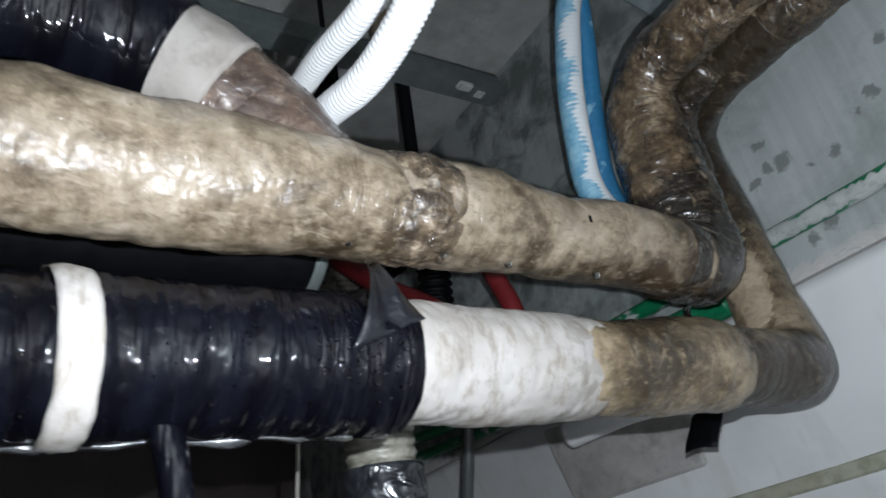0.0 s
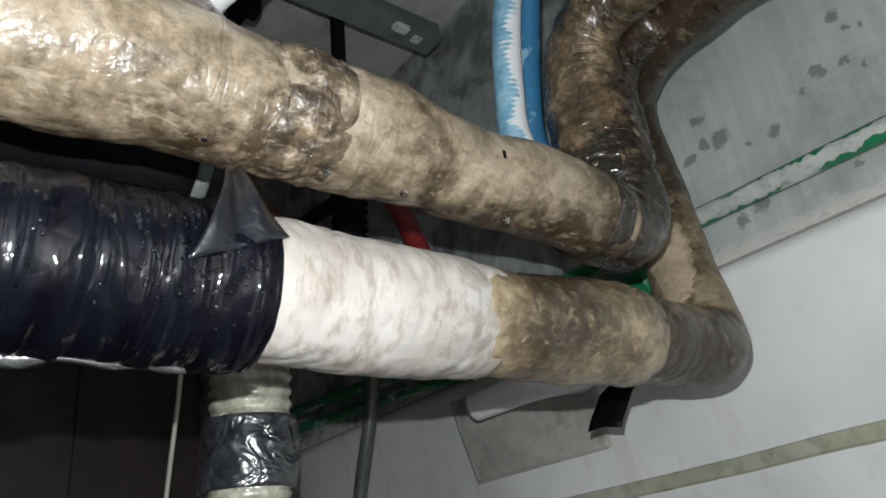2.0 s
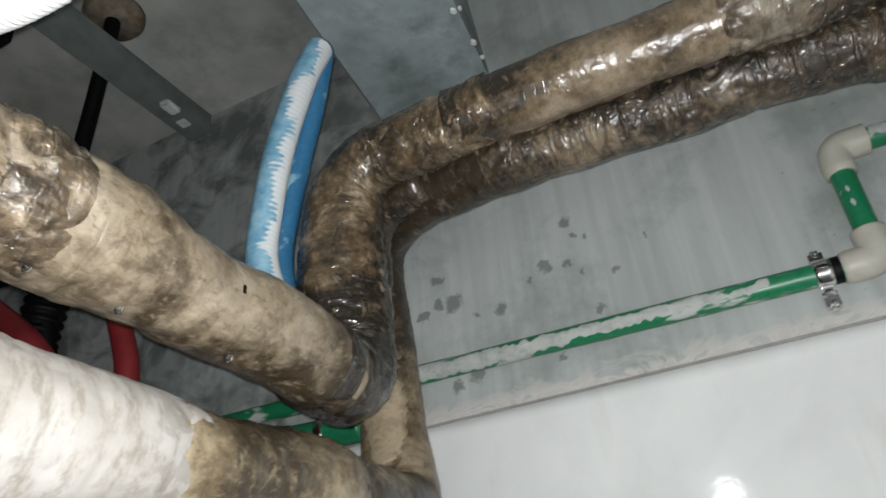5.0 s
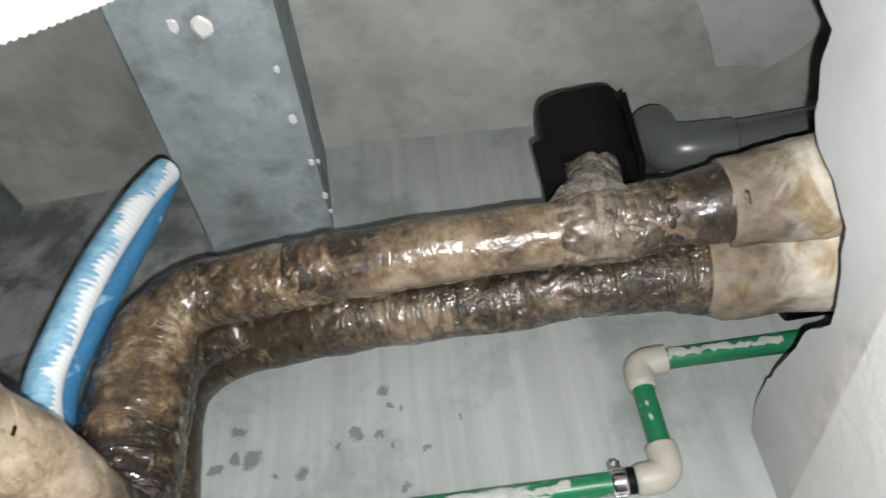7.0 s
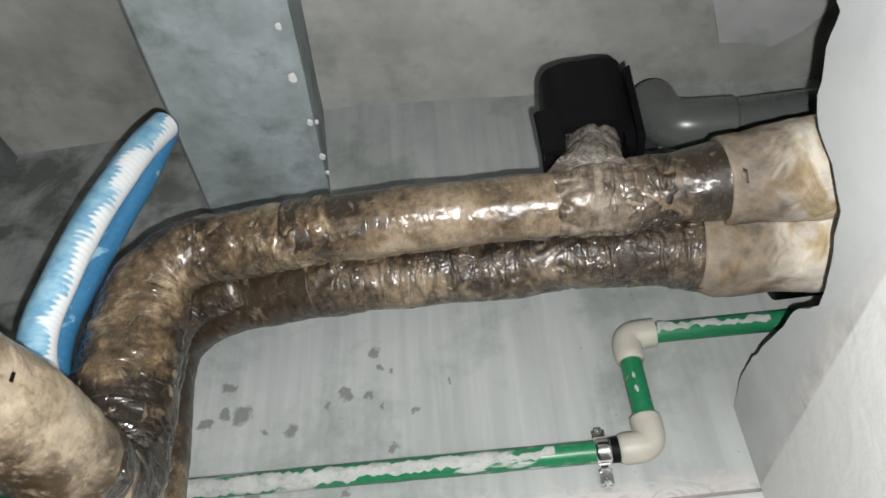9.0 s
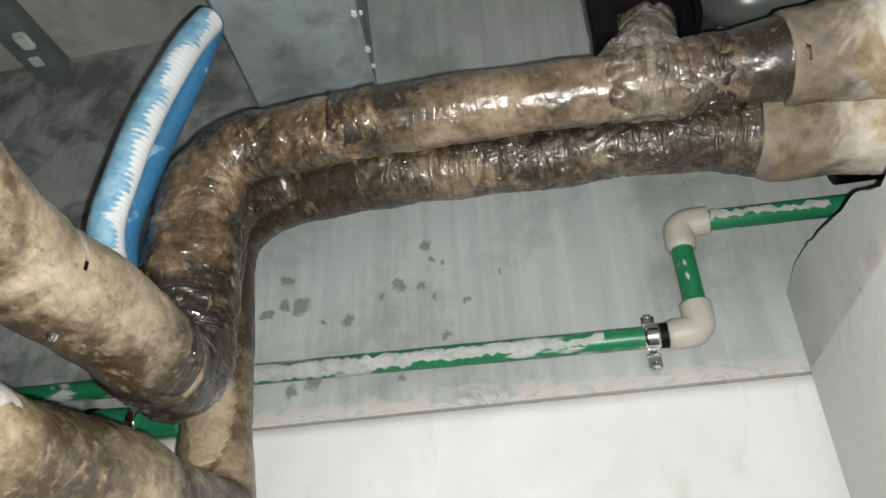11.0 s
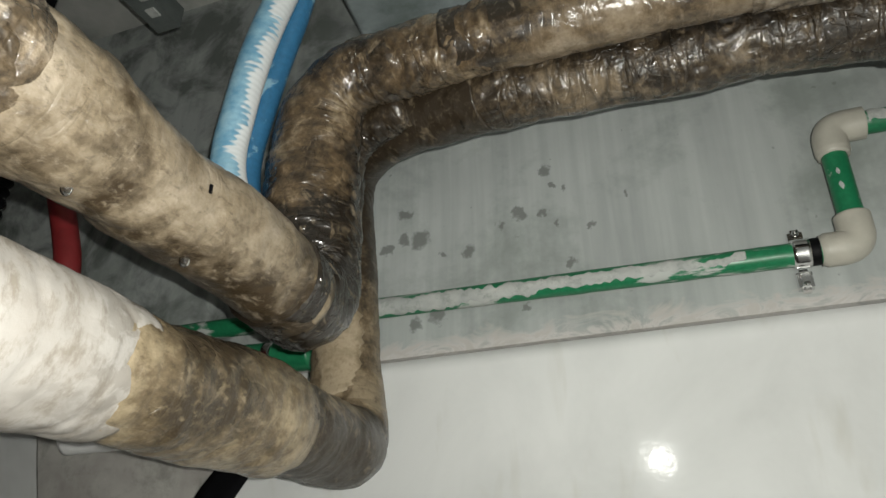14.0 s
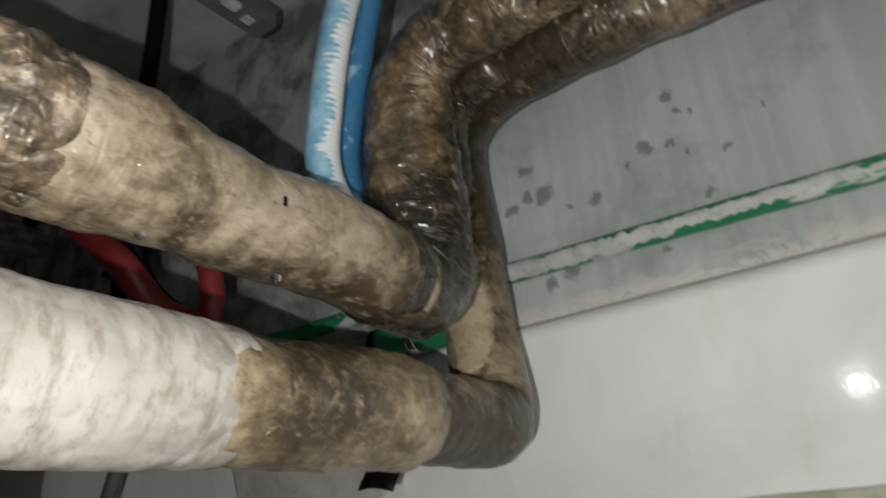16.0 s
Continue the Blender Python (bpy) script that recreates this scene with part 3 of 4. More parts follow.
# the beam under the ceiling
bm = bmesh.new()
ends = []
for i in range(30):
    y = -1.59 + 2.789 * i / 29
    x0, x1 = -0.355 - 0.10 * (y + 0.0), -0.117 - 0.103 * y
    w = 0.004 * noise.noise((0, y * 3, 0))
    ends.append([bm.verts.new(q) for q in ((x0, y, CEIL - 0.002), (x0, y, 3.205), (x0 + 0.006, y, 3.2), (x1 - 0.012 + w, y, 3.2), (x1 + w, y, 3.212), (x1 - 0.026 + w, y, CEIL - 0.002))])
for a, b in zip(ends, ends[1:]):
    for k in range(5):
        bm.faces.new((a[k], b[k], b[k + 1], a[k + 1]))
me = bpy.data.meshes.new("ceiling_beam")
bm.normal_update()
bm.to_mesh(me)
bm.free()
me.materials.append(beam_mat)
beam = tagged(new("ceiling_beam", me), "blue-grey cement beam with white paint drips", "beam", "", "structure")
rng = random.Random(4)
for y, x, r in ((0.71, -0.335, 0.009), (0.72, -0.296, 0.0145), (0.905, -0.226, 0.008), (0.81, -0.219, 0.005), (1.0, -0.225, 0.006), (1.0, -0.213, 0.004), (1.08, -0.225, 0.006), (1.12, -0.226, 0.004)):
    bm = bmesh.new()
    ring = [bm.verts.new((x + r * math.cos(a * 0.524) * rng.uniform(0.8, 1.1), y + r * 1.4 * math.sin(a * 0.524) * rng.uniform(0.8, 1.1), 3.199)) for a in range(12)]
    low = [bm.verts.new((x + (v.co.x - x) * 0.7, y + (v.co.y - y) * 0.7, 3.1965)) for v in ring]
    for a in range(12):
        bm.faces.new((ring[a], low[a], low[(a + 1) % 12], ring[(a + 1) % 12]))
    bm.faces.new(low)
    part("paint_drip", bm, white_plastic, beam)

# ---- the two wrapped pipes ----
A_X, A_Z, A_Y = -0.33, 2.52, 0.855
pipe_a = thing("wrapped_pipe", "stained cream and brown insulated pipe under clear film", "pipe")


def a_off(y):
    """How far the first pipe's axis bulges up and towards the room, at y."""
    return float(np.interp(y, (0.25, 0.40, 0.46, 0.51, 0.545, 0.60, 0.67, 0.72, 0.79), (0.005, 0.005, 0.0078, 0.0092, 0.006, 0.0035, 0.0058, 0.0052, 0.0)))


def a_radius(s):
    return float(np.interp(s - 0.9, (0.0, 0.28, 0.37, 0.42, 0.46, 0.51, 0.545, 0.60, 0.67, 0.72, 0.80), (0.054, 0.0525, 0.0478, 0.0495, 0.0487, 0.0482, 0.044, 0.043, 0.0455, 0.045, 0.0435)))


leg = [Vector((A_X + 0.63 * a_off(0.004 * i - 0.9), 0.004 * i - 0.9, 2.5165 + 0.77 * a_off(0.004 * i - 0.9))) for i in range(426)]
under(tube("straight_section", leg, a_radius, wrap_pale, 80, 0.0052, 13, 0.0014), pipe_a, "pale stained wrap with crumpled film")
# a crumpled turn of film bunched round the pipe
bunch = [p for p in leg if 0.385 < p.y < 0.462]
under(tube("bunched_film", bunch, lambda q: 0.0452 + 0.0064 * math.sin(math.pi * min(1.0, q / 0.075)) ** 0.7, wrap_bunch, 140, 0.004, 34, 0.0032, seed=51, caps=False), pipe_a, "brown crumpled turn of film")
riser = curve_points([(A_X, 0.755, A_Z), (A_X - 0.012, 0.853, A_Z), (-0.367, 0.866, 2.66), (-0.357, 0.861, 2.826), (-0.13, 0.8535, 2.829)], 0.075, 0.004)
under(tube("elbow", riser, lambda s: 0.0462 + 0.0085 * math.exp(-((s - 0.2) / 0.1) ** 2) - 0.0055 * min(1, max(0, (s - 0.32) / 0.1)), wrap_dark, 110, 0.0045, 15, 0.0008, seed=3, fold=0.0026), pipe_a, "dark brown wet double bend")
RUN = ((-0.19, 0.8535, 2.8295, 0.0405), (0.0, 0.853, 2.8235, 0.0398), (0.12, 0.8525, 2.82, 0.0385), (0.20, 0.852, 2.818, 0.0395), (0.27, 0.851, 2.8185, 0.0395), (0.31, 0.8495, 2.819, 0.046), (0.37, 0.8485, 2.8195, 0.0525), (0.62, 0.8485, 2.812, 0.0535))


def along(rows, x0, x1, step=0.004):
    """Points of a run that is given by rows of x, y, z and radius, and its radius as a function of the distance from x0."""
    cols = list(zip(*rows))
    n = int((x1 - x0) / step)
    path = [Vector((x0 + step * i, float(np.interp(x0 + step * i, cols[0], cols[1])), float(np.interp(x0 + step * i, cols[0], cols[2])))) for i in range(n + 1)]
    return path, lambda q: float(np.interp(x0 + q, cols[0], cols[3]))


run, run_r = along(RUN, -0.19, 0.335)
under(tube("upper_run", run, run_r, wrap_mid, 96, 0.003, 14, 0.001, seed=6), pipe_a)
sleeve_path, sleeve_r = along(RUN, 0.318, 0.62)
under(tube("end_sleeve", sleeve_path, lambda q: sleeve_r(q) + 0.0045, sleeve_mat, 72, 0.0055, 13, 0.0014, seed=2), pipe_a, "yellow-stained cream sleeve")
TO_EYE = Vector((0.0, 0.2, 2.25))


def skim(name, path, radius, material, reach, seed=0.0, tilt=0.0, lift=0.0015, n_around=15, rag=1.0):
    """A thin ragged layer on the side of a tube that faces the room. reach(u): the half angles below and above, in degrees, at u from 0 to 1 along it."""
    verts, faces = [], []
    n = len(path)
    for i, p in enumerate(path):
        d = (path[min(i + 1, n - 1)] - path[max(i - 1, 0)]).normalized()
        e1 = TO_EYE - p
        e1 = (e1 - d * e1.dot(d)).normalized()
        e2 = d.cross(e1)
        if e2.z < 0:
            e2 = -e2
        lo, hi = reach(i / (n - 1))
        lo += rag * 26 * noise.noise((p + Vector((seed, 0, 0))) * 40) + rag * 22 * noise.noise((p + Vector((seed, 0, 0))) * 130)
        hi += rag * 26 * noise.noise((p + Vector((0, seed + 5, 0))) * 40) + rag * 22 * noise.noise((p + Vector((0, seed + 5, 0))) * 130)
        lo = max(lo, 2 - hi)
        for k in range(n_around):
            v = k / (n_around - 1)
            a = radians(tilt - lo + (hi + lo) * v)
            rim = 0.0 if k in (0, n_around - 1) or i in (0, n - 1) else 1.0
            r = (radius(i / (n - 1)) if callable(radius) else radius) + lift * rim * (1 + 0.7 * noise.noise((p * 90 + Vector((k, 0, 0))))) - (1 - rim) * 0.002
            verts.append(p + (e1 * math.cos(a) + e2 * math.sin(a)) * r)
    for i in range(n - 1):
        for k in range(n_around - 1):
            q = i * n_around + k
            faces.append((q, q + n_around, q + n_around + 1, q + 1))
    return mesh_object(name, verts, faces, material)


def droplets(name, path, radius, count, seed, size=(0.0008, 0.0018), spread=50, tilt=0.0):
    """Beads of water on the side of a tube that faces the room."""
    rnd = random.Random(seed)
    verts, faces = [], []
    for _ in range(count):
        i = rnd.randrange(1, len(path) - 1)
        p = path[i]
        d = (path[i + 1] - path[i - 1]).normalized()
        e1 = TO_EYE - p
        e1 = (e1 - d * e1.dot(d)).normalized()
        e2 = d.cross(e1)
        if e2.z < 0:
            e2 = -e2
        a = radians(tilt + rnd.gauss(0, spread * 0.6))
        way = e1 * math.cos(a) + e2 * math.sin(a)
        c = p + way * radius + d * rnd.uniform(-0.003, 0.003)
        side = way.cross(d)
        r = rnd.uniform(*size)
        base = len(verts)
        for h, w in ((-0.4, 0.9), (0.25, 0.95), (0.7, 0.6)):
            for k in range(7):
                b = k * 0.8976
                verts.append(c + way * h * r + (d * math.cos(b) + side * math.sin(b)) * w * r)
        verts.append(c + way * 0.9 * r)
        for ring in range(2):
            for k in range(7):
                o = base + ring * 7
                faces.append((o + k, o + (k + 1) % 7, o + 7 + (k + 1) % 7, o + 7 + k))
        for k in range(7):
            faces.append((base + 14 + k, base + 14 + (k + 1) % 7, base + 21))
    return tagged(mesh_object(name, verts, faces, water_mat), "", "", "", "stuff")


water_mat = Nodes("water_bead", rough=0.06, coat=1.0, coat_rough=0.03, spec=0.8)
water_mat.colour((0.95, 0.96, 0.96))
water_mat.b.inputs["Transmission Weight"].default_value = 1.0
water_mat.b.inputs["IOR"].default_value = 1.33
water_mat = water_mat.mat
under(skim("worn_patch", between((A_X, 0.715, A_Z), (A_X, 0.797, A_Z), 0.004), 0.0452, wrap_patch, lambda u: (2 + 16 * math.sin(2.2 * u), 34 * math.sin(2.6 * u) + 2), 2, rag=0.4), pipe_a, "cream patch worn clean")
part("slit", box_mesh(-0.2855, -0.2835, 0.6055, 0.6085, 2.514, 2.5215, 0.0006), rubber, pipe_a, "small dark cut in the wrap")
for y in (0.13, 0.36, 0.45, 0.52, 0.63):
    drop_path = [Vector((A_X + 0.012, y, A_Z - 0.0420 - 0.00085 * k)) for k in range(9)]
    under(tube("water_drop", drop_path, lambda s: 0.0042 * math.sqrt(max(0.03, 1 - (s / 0.0069) ** 2)), water_mat, 16), pipe_a)
# the upright stub of the upper run with its black collar
under(tube("stub", curve_points([(0.172, 0.835, 2.83), (0.186, 0.848, 2.885), (0.194, 0.862, 2.99)], 0.03, 0.003), lambda s: 0.0325 + 0.017 * math.exp(-s / 0.03), film, 96, 0.005, 24, 0.006, seed=8), pipe_a, "stub in crumpled shiny clear film")
tee_path, tee_r = along(RUN, 0.13, 0.262)
under(tube("tee_film", tee_path, lambda q: tee_r(q) + 0.0012 + 0.004 * math.sin(math.pi * min(1.0, q / 0.132)), wrap_tee, 110, 0.0045, 26, 0.0035, seed=9, caps=False), pipe_a, "crumpled clear film round the tee")

pipe_b = thing("wrapped_pipe", "insulated pipe, black taped, white clothed and brown in turn", "pipe")
LEG = ((-0.36, 0.55, 2.394, 0.0478), (-0.36, 0.64, 2.3945, 0.0480), (-0.36, 0.72, 2.4, 0.0512), (-0.36, 0.79, 2.4055, 0.0522), (-0.36, 0.845, 2.406, 0.051))
cols = list(zip(*LEG))
b_leg = [Vector((-0.36 + 0.003 * math.sin(i / 14), 0.55 + 0.004 * i, float(np.interp(0.55 + 0.004 * i, cols[1], cols[2])))) for i in range(73)]
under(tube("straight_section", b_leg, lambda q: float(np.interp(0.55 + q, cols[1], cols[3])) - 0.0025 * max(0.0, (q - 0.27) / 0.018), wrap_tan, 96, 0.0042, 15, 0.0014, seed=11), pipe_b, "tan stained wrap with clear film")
b_riser = curve_points([(-0.36, 0.815, 2.405), (-0.368, 1.012, 2.4115), (-0.397, 1.035, 2.50), (-0.402, 1.034, 2.62), (-0.428, 1.047, 2.822), (-0.318, 0.966, 2.827), (-0.17, 0.936, 2.813)], 0.058, 0.004)
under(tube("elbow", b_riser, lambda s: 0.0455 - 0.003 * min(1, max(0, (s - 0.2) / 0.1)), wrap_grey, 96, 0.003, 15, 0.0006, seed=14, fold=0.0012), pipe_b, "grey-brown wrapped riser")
riser_part = [p for p in b_riser if 2.455 < p.z < 2.64 and p.y > 0.98]
under(skim("worn_patch", riser_part, 0.0446, wrap_patch, lambda u: (30 + 22 * math.sin(math.pi * u), 12 + 20 * math.sin(math.pi * u)), 7, rag=0.7), pipe_b, "pale patch worn clean")
B_RUN = ((-0.20, 0.940, 2.814, 0.042), (-0.11, 0.935, 2.809, 0.042), (0.04, 0.935, 2.803, 0.0425), (0.14, 0.933, 2.802, 0.0425), (0.21, 0.934, 2.799, 0.0445), (0.26, 0.935, 2.796, 0.0465), (0.32, 0.939, 2.788, 0.0545), (0.40, 0.94, 2.786, 0.057), (0.62, 0.94, 2.778, 0.057))
b_run, b_run_r = along(B_RUN, -0.20, 0.33)
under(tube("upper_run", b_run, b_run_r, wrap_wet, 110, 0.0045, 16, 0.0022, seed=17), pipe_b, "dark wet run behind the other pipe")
# added dark tube that keeps the crevice between the runs closed and dark
under(tube("film_filler", curve_points([(-0.385, 0.965, 2.69), (-0.372, 0.945, 2.80), (-0.27, 0.915, 2.808)], 0.05, 0.005), lambda q: 0.03 - 0.05 * max(0, q - 0.08), wrap_wet, 60, 0.003, 20, 0.001, seed=41, fold=0.002), pipe_b, "dark film filler added in the crevice between the two runs")
b_sleeve, b_sleeve_r = along(B_RUN, 0.295, 0.62)
under(tube("end_sleeve", b_sleeve, lambda q: b_sleeve_r(q) + 0.0035, sleeve_mat, 72, 0.005, 14, 0.0012, seed=20), pipe_b, "yellow-stained cream sleeve")
under(tube("cloth_sleeve", between((-0.36, 0.36, 2.391), (-0.36, 0.618, 2.395), 0.003), lambda s: 0.0515 - 0.003 * max(0, (s - 0.2) / 0.06), cloth, 96, 0.0034, 13, 0.0011, seed=23), pipe_b, "off-white glass cloth sleeve")
black_path = between((-0.36, -0.9, 2.363), (-0.36, 0.408, 2.391), 0.003)
under(tube("black_tape", black_path, lambda s: 0.0538 + 0.0022 * (s % 0.052) / 0.052 + (0.0018 if s > 1.27 else 0.0), tape_black, 80, 0.0034, 11, 0.0006, seed=26, fold=0.0011), pipe_b, "glossy black tape in overlapping turns")
under(droplets("condensation", black_path[-32:-3], 0.0572, 130, 12, (0.0007, 0.0017), 30, 8), pipe_b)
under(droplets("condensation", black_path[-190:-34], 0.0555, 130, 13, (0.0007, 0.0017), 40), pipe_b)
verts, faces = [], []
for i in range(61):
    a = radians(-150 + 250 * i / 60)
    w = 0.0125 * min(1.0, 0.35 + i / 9, 0.5 + (60 - i) / 8) * (1 + 0.12 * noise.noise((i * 0.21, 3, 0)))
    mid = 0.166 + 0.006 * math.cos(a) - 0.004 * math.sin(a)
    for j in range(7):
        v = j / 3 - 1
        r = 0.0578 + 0.0018 * (1 - v * v) + 0.0012 * noise.noise((i * 0.3, j * 0.8, 7))
        verts.append((-0.36 + r * math.cos(a), mid + w * v, 2.3862 + r * math.sin(a)))
for i in range(60):
    for j in range(6):
        k = i * 7 + j
        faces.append((k, k + 1, k + 8, k + 7))
band = under(mesh_object("cloth_band", verts, faces, cloth), pipe_b, "white cloth band round the black tape")
band.modifiers.new("thick", "SOLIDIFY").thickness = 0.0012
under(tube("tape_tail", curve_points([(-0.35, 0.226, 2.352), (-0.35, 0.238, 2.30), (-0.365, 0.247, 2.20)], 0.03, 0.004), 0.0105, tape_black, 20, 0.001, 30), pipe_b, "twisted tail of black tape hanging down")
# ragged edge of the tape along the underside
verts, faces = [], []
for i in range(130):
    y = -0.1 + 0.5 * i / 129
    w = max(0.0, 0.0015 + 0.018 * noise.noise((y * 24, 1, 0)))
    for v in (0, 0.5, 1):
        verts.append((-0.368 - 0.008 * v + 0.003 * math.sin(y * 90), y, 2.3365 + 0.022 * (y - 0.4) - w * v))
for i in range(129):
    for j in range(2):
        k = i * 3 + j
        faces.append((k, k + 3, k + 4, k + 1))
ragged = mesh_object("ragged_edge", verts, faces, silver_tape)
under(ragged, pipe_b, "torn shiny edge of the tape")
ragged.modifiers.new("thick", "SOLIDIFY").thickness = 0.0008
# a loose flap of tape standing up from the joint
flap_mat = Nodes("stretched_shiny_tape", rough=0.4, spec=0.3, coat=1.0, coat_rough=0.28)
flap_mat.colour(flap_mat.ramp(flap_mat.noise(60.0, 3.0), (0.3, (0.002, 0.0025, 0.004)), (0.8, (0.006, 0.007, 0.01))))
flap_mat.bump(flap_mat.noise(45.0, 2.0, 0.5, 1.0), 0.5, 0.004, True)
flap_mat = flap_mat.mat
verts, faces = [], []
for i in range(25):
    for j in range(16):
        u, v = i / 24, j / 15
        pull = v ** 0.9
        y = (0.346 + 0.066 * u) * (1 - pull) + (0.376 + 0.016 * u) * pull
        a = radians((-14 + 30 * u) * (1 - v) + 63 * v)
        fold = 0.0085 * math.sin(u * 10 + 1.6 * v) * (0.02 + 1.3 * v * (1.2 - v))
        r = 0.0577 + 0.021 * v ** 1.6 + fold
        verts.append((-0.36 + r * math.cos(a), y, 2.391 + r * math.sin(a)))
for i in range(24):
    for j in range(15):
        k = i * 16 + j
        faces.append((k, k + 16, k + 17, k + 1))
flap = mesh_object("tape_flap", verts, faces, flap_mat)
under(flap, pipe_b, "loose flap of shiny black tape")
flap.modifiers.new("thick", "SOLIDIFY").thickness = 0.0012

# the branch that leaves the first pipe above
branch = thing("branch_pipe", "black taped branch pipe with a white cloth joint", "pipe")
c_path = curve_points([(-0.34, -0.9, 2.665), (-0.34, 0.17, 2.66), (-0.335, 0.26, 2.622), (-0.33, 0.36, 2.525)], 0.07, 0.005)
under(tube("brown_joint", c_path[-34:], lambda q: 0.051 - 0.03 * q, wrap_joint, 80, 0.0045, 15, 0.0022, seed=31), branch, "brown wet wrapped joint")
under(tube("cloth_joint", c_path[-42:-25], lambda q: 0.0535 - 0.012 * max(0, q - 0.06), dull_cloth, 72, 0.003, 14, 0.001, seed=33), branch, "dirty white cloth over the joint")
under(tube("black_tape", c_path[:-35], 0.056, tape_black, 60, 0.003, 12, 0.0015, seed=35), branch, "dull black tape wrap")

# black rubber collar above the stub
collar = thing("pipe_collar", "black rubber insulation collar on a short stub", "insulation")
def bent_sheet(cx, cy, z0, z1, r, a0, a1, thick, lean, seed):
    """A stiff sheet bent part of the way round, with a slightly ragged rim."""
    bm = bmesh.new()
    grid = []
    for i in range(25):
        a = radians(a0 + (a1 - a0) * i / 24)
        wob = (math.cos(a) ** 4 + math.sin(a) ** 4) ** -0.25 + 0.02 * noise.noise((a * 2, seed, 0))
        col = []
        for j in range(8):
            v = j / 7
            z = z0 + (z1 - z0) * v + (0.004 * noise.noise((a * 3, seed, v)) if j in (0, 7) else 0)
            col.append([bm.verts.new((cx + lean * (z - z0) + (r + k) * wob * math.cos(a), cy + (r + k) * wob * math.sin(a), z)) for k in (0.0, -thick)])
        grid.append(col)
    for a, b in zip(grid, grid[1:]):
        for j in range(7):
            bm.faces.new((a[j][0], b[j][0], b[j + 1][0], a[j + 1][0]))
            bm.faces.new((a[j + 1][1], b[j + 1][1], b[j][1], a[j][1]))
        bm.faces.new((a[7][0], b[7][0], b[7][1], a[7][1]))
        bm.faces.new((a[0][1], b[0][1], b[0][0], a[0][0]))
    for col, flip in ((grid[0], False), (grid[-1], True)):
        for j in range(7):
            q = (col[j][0], col[j + 1][0], col[j + 1][1], col[j][1])
            bm.faces.new(tuple(reversed(q)) if flip else q)
    return bm


part("sleeve", bent_sheet(0.187, 0.868, 2.905, 3.022, 0.056, -186, -8, 0.012, 0.07, 1.0), rubber, collar)
part("flange", bent_sheet(0.189, 0.87, 2.898, 3.014, 0.064, -38, 50, 0.008, 0.07, 2.0), rubber, collar, "overlapping black rubber edge")
part("back_sheet", bent_sheet(0.187, 0.872, 2.905, 3.015, 0.059, 60, 168, 0.012, 0.07, 3.0), rubber, collar)
part("cap", bent_sheet(0.19, 0.87, 2.93, 3.005, 0.044, -180, 180, 0.036, 0.07, 4.0), rubber, collar, "black rubber core")
part("tape_tab", box_mesh(0.122, 0.152, 0.812, 0.819, 2.862, 2.94, 0.003), rubber, collar, "folded black tape end")

# ---- green water pipe on the wall ----
G_Y = 1.167
water = thing("water_pipe", "green plastic water pipe smeared with plaster", "pipe")
under(tube("lower_run", between((-0.95, G_Y, 2.664), (0.205, G_Y, 2.642), 0.01), 0.0155, green_plastic, 28, 0.0006, 40), water, "green pipe smeared with grey plaster")
under(tube("upright", between((0.229, G_Y, 2.66), (0.229, G_Y, 2.80), 0.01), 0.0155, green_clean, 28), water)
under(tube("upper_run", between((0.25, G_Y, 2.815), (0.62, G_Y, 2.806), 0.01), 0.0155, green_plastic, 28), water)
under(tube("elbow", curve_points([(0.185, G_Y, 2.643), (0.229, G_Y, 2.643), (0.229, G_Y, 2.684)], 0.026, 0.003), lambda s: 0.0215 if s > 0.004 else 0.0195, beige_plastic, 32), water, "beige plastic elbow")
under(tube("elbow", curve_points([(0.229, G_Y, 2.772), (0.229, G_Y, 2.815), (0.273, G_Y, 2.815)], 0.026, 0.003), lambda s: 0.0215 if s > 0.004 else 0.0195, beige_plastic, 32), water, "beige plastic elbow")
clamp = thing("pipe_clamp", "chromed pipe clamp screwed to the wall", "clamp")
under(tube("band", between((0.153, G_Y, 2.6435), (0.173, G_Y, 2.6432), 0.004), 0.0185, chrome, 32), clamp)
for z in (2.668, 2.612):
    part("lug", box_mesh(0.154, 0.172, 1.178, 1.2, z - 0.012, z + 0.016, 0.004), chrome, clamp)
under(tube("rubber_lining", between((0.173, G_Y, 2.6432), (0.184, G_Y, 2.643), 0.003), 0.0175, rubber, 28), clamp)
under(skim("plaster_skim", between((-0.43, G_Y, 2.6544), (0.10, G_Y, 2.644), 0.003), 0.0155, skim_mat, lambda u: (66 - 58 * u, 58 - 32 * u), 3, 6), water, "grey plaster smeared along the pipe")
under(skim("plaster_skim", between((0.275, G_Y, 2.8145), (0.44, G_Y, 2.8103), 0.003), 0.0155, skim_mat, lambda u: (12 - 10 * u, 62 - 40 * u), 8, 10), water, "grey plaster smeared along the pipe")
under(skim("plaster_skim", between((0.229, G_Y, 2.715), (0.229, G_Y, 2.728), 0.0015), 0.0155, skim_mat, lambda u: (14 * math.sin(math.pi * u), 14 * math.sin(math.pi * u)), 4, 2, rag=0.3), water, "dab of plaster")
under(skim("plaster_skim", between((0.229, G_Y, 2.737), (0.229, G_Y, 2.748), 0.0015), 0.0155, skim_mat, lambda u: (10 * math.sin(math.pi * u), 12 * math.sin(math.pi * u)), 6, 2, rag=0.3), water, "dab of plaster")
valve_tee = thing("pipe_fitting", "green plastic fitting with a metal ring", "fitting")
under(tube("body", between((-0.665, 1.16, 2.598), (-0.52, 1.16, 2.592), 0.01), 0.024, green_clean, 32), valve_tee)
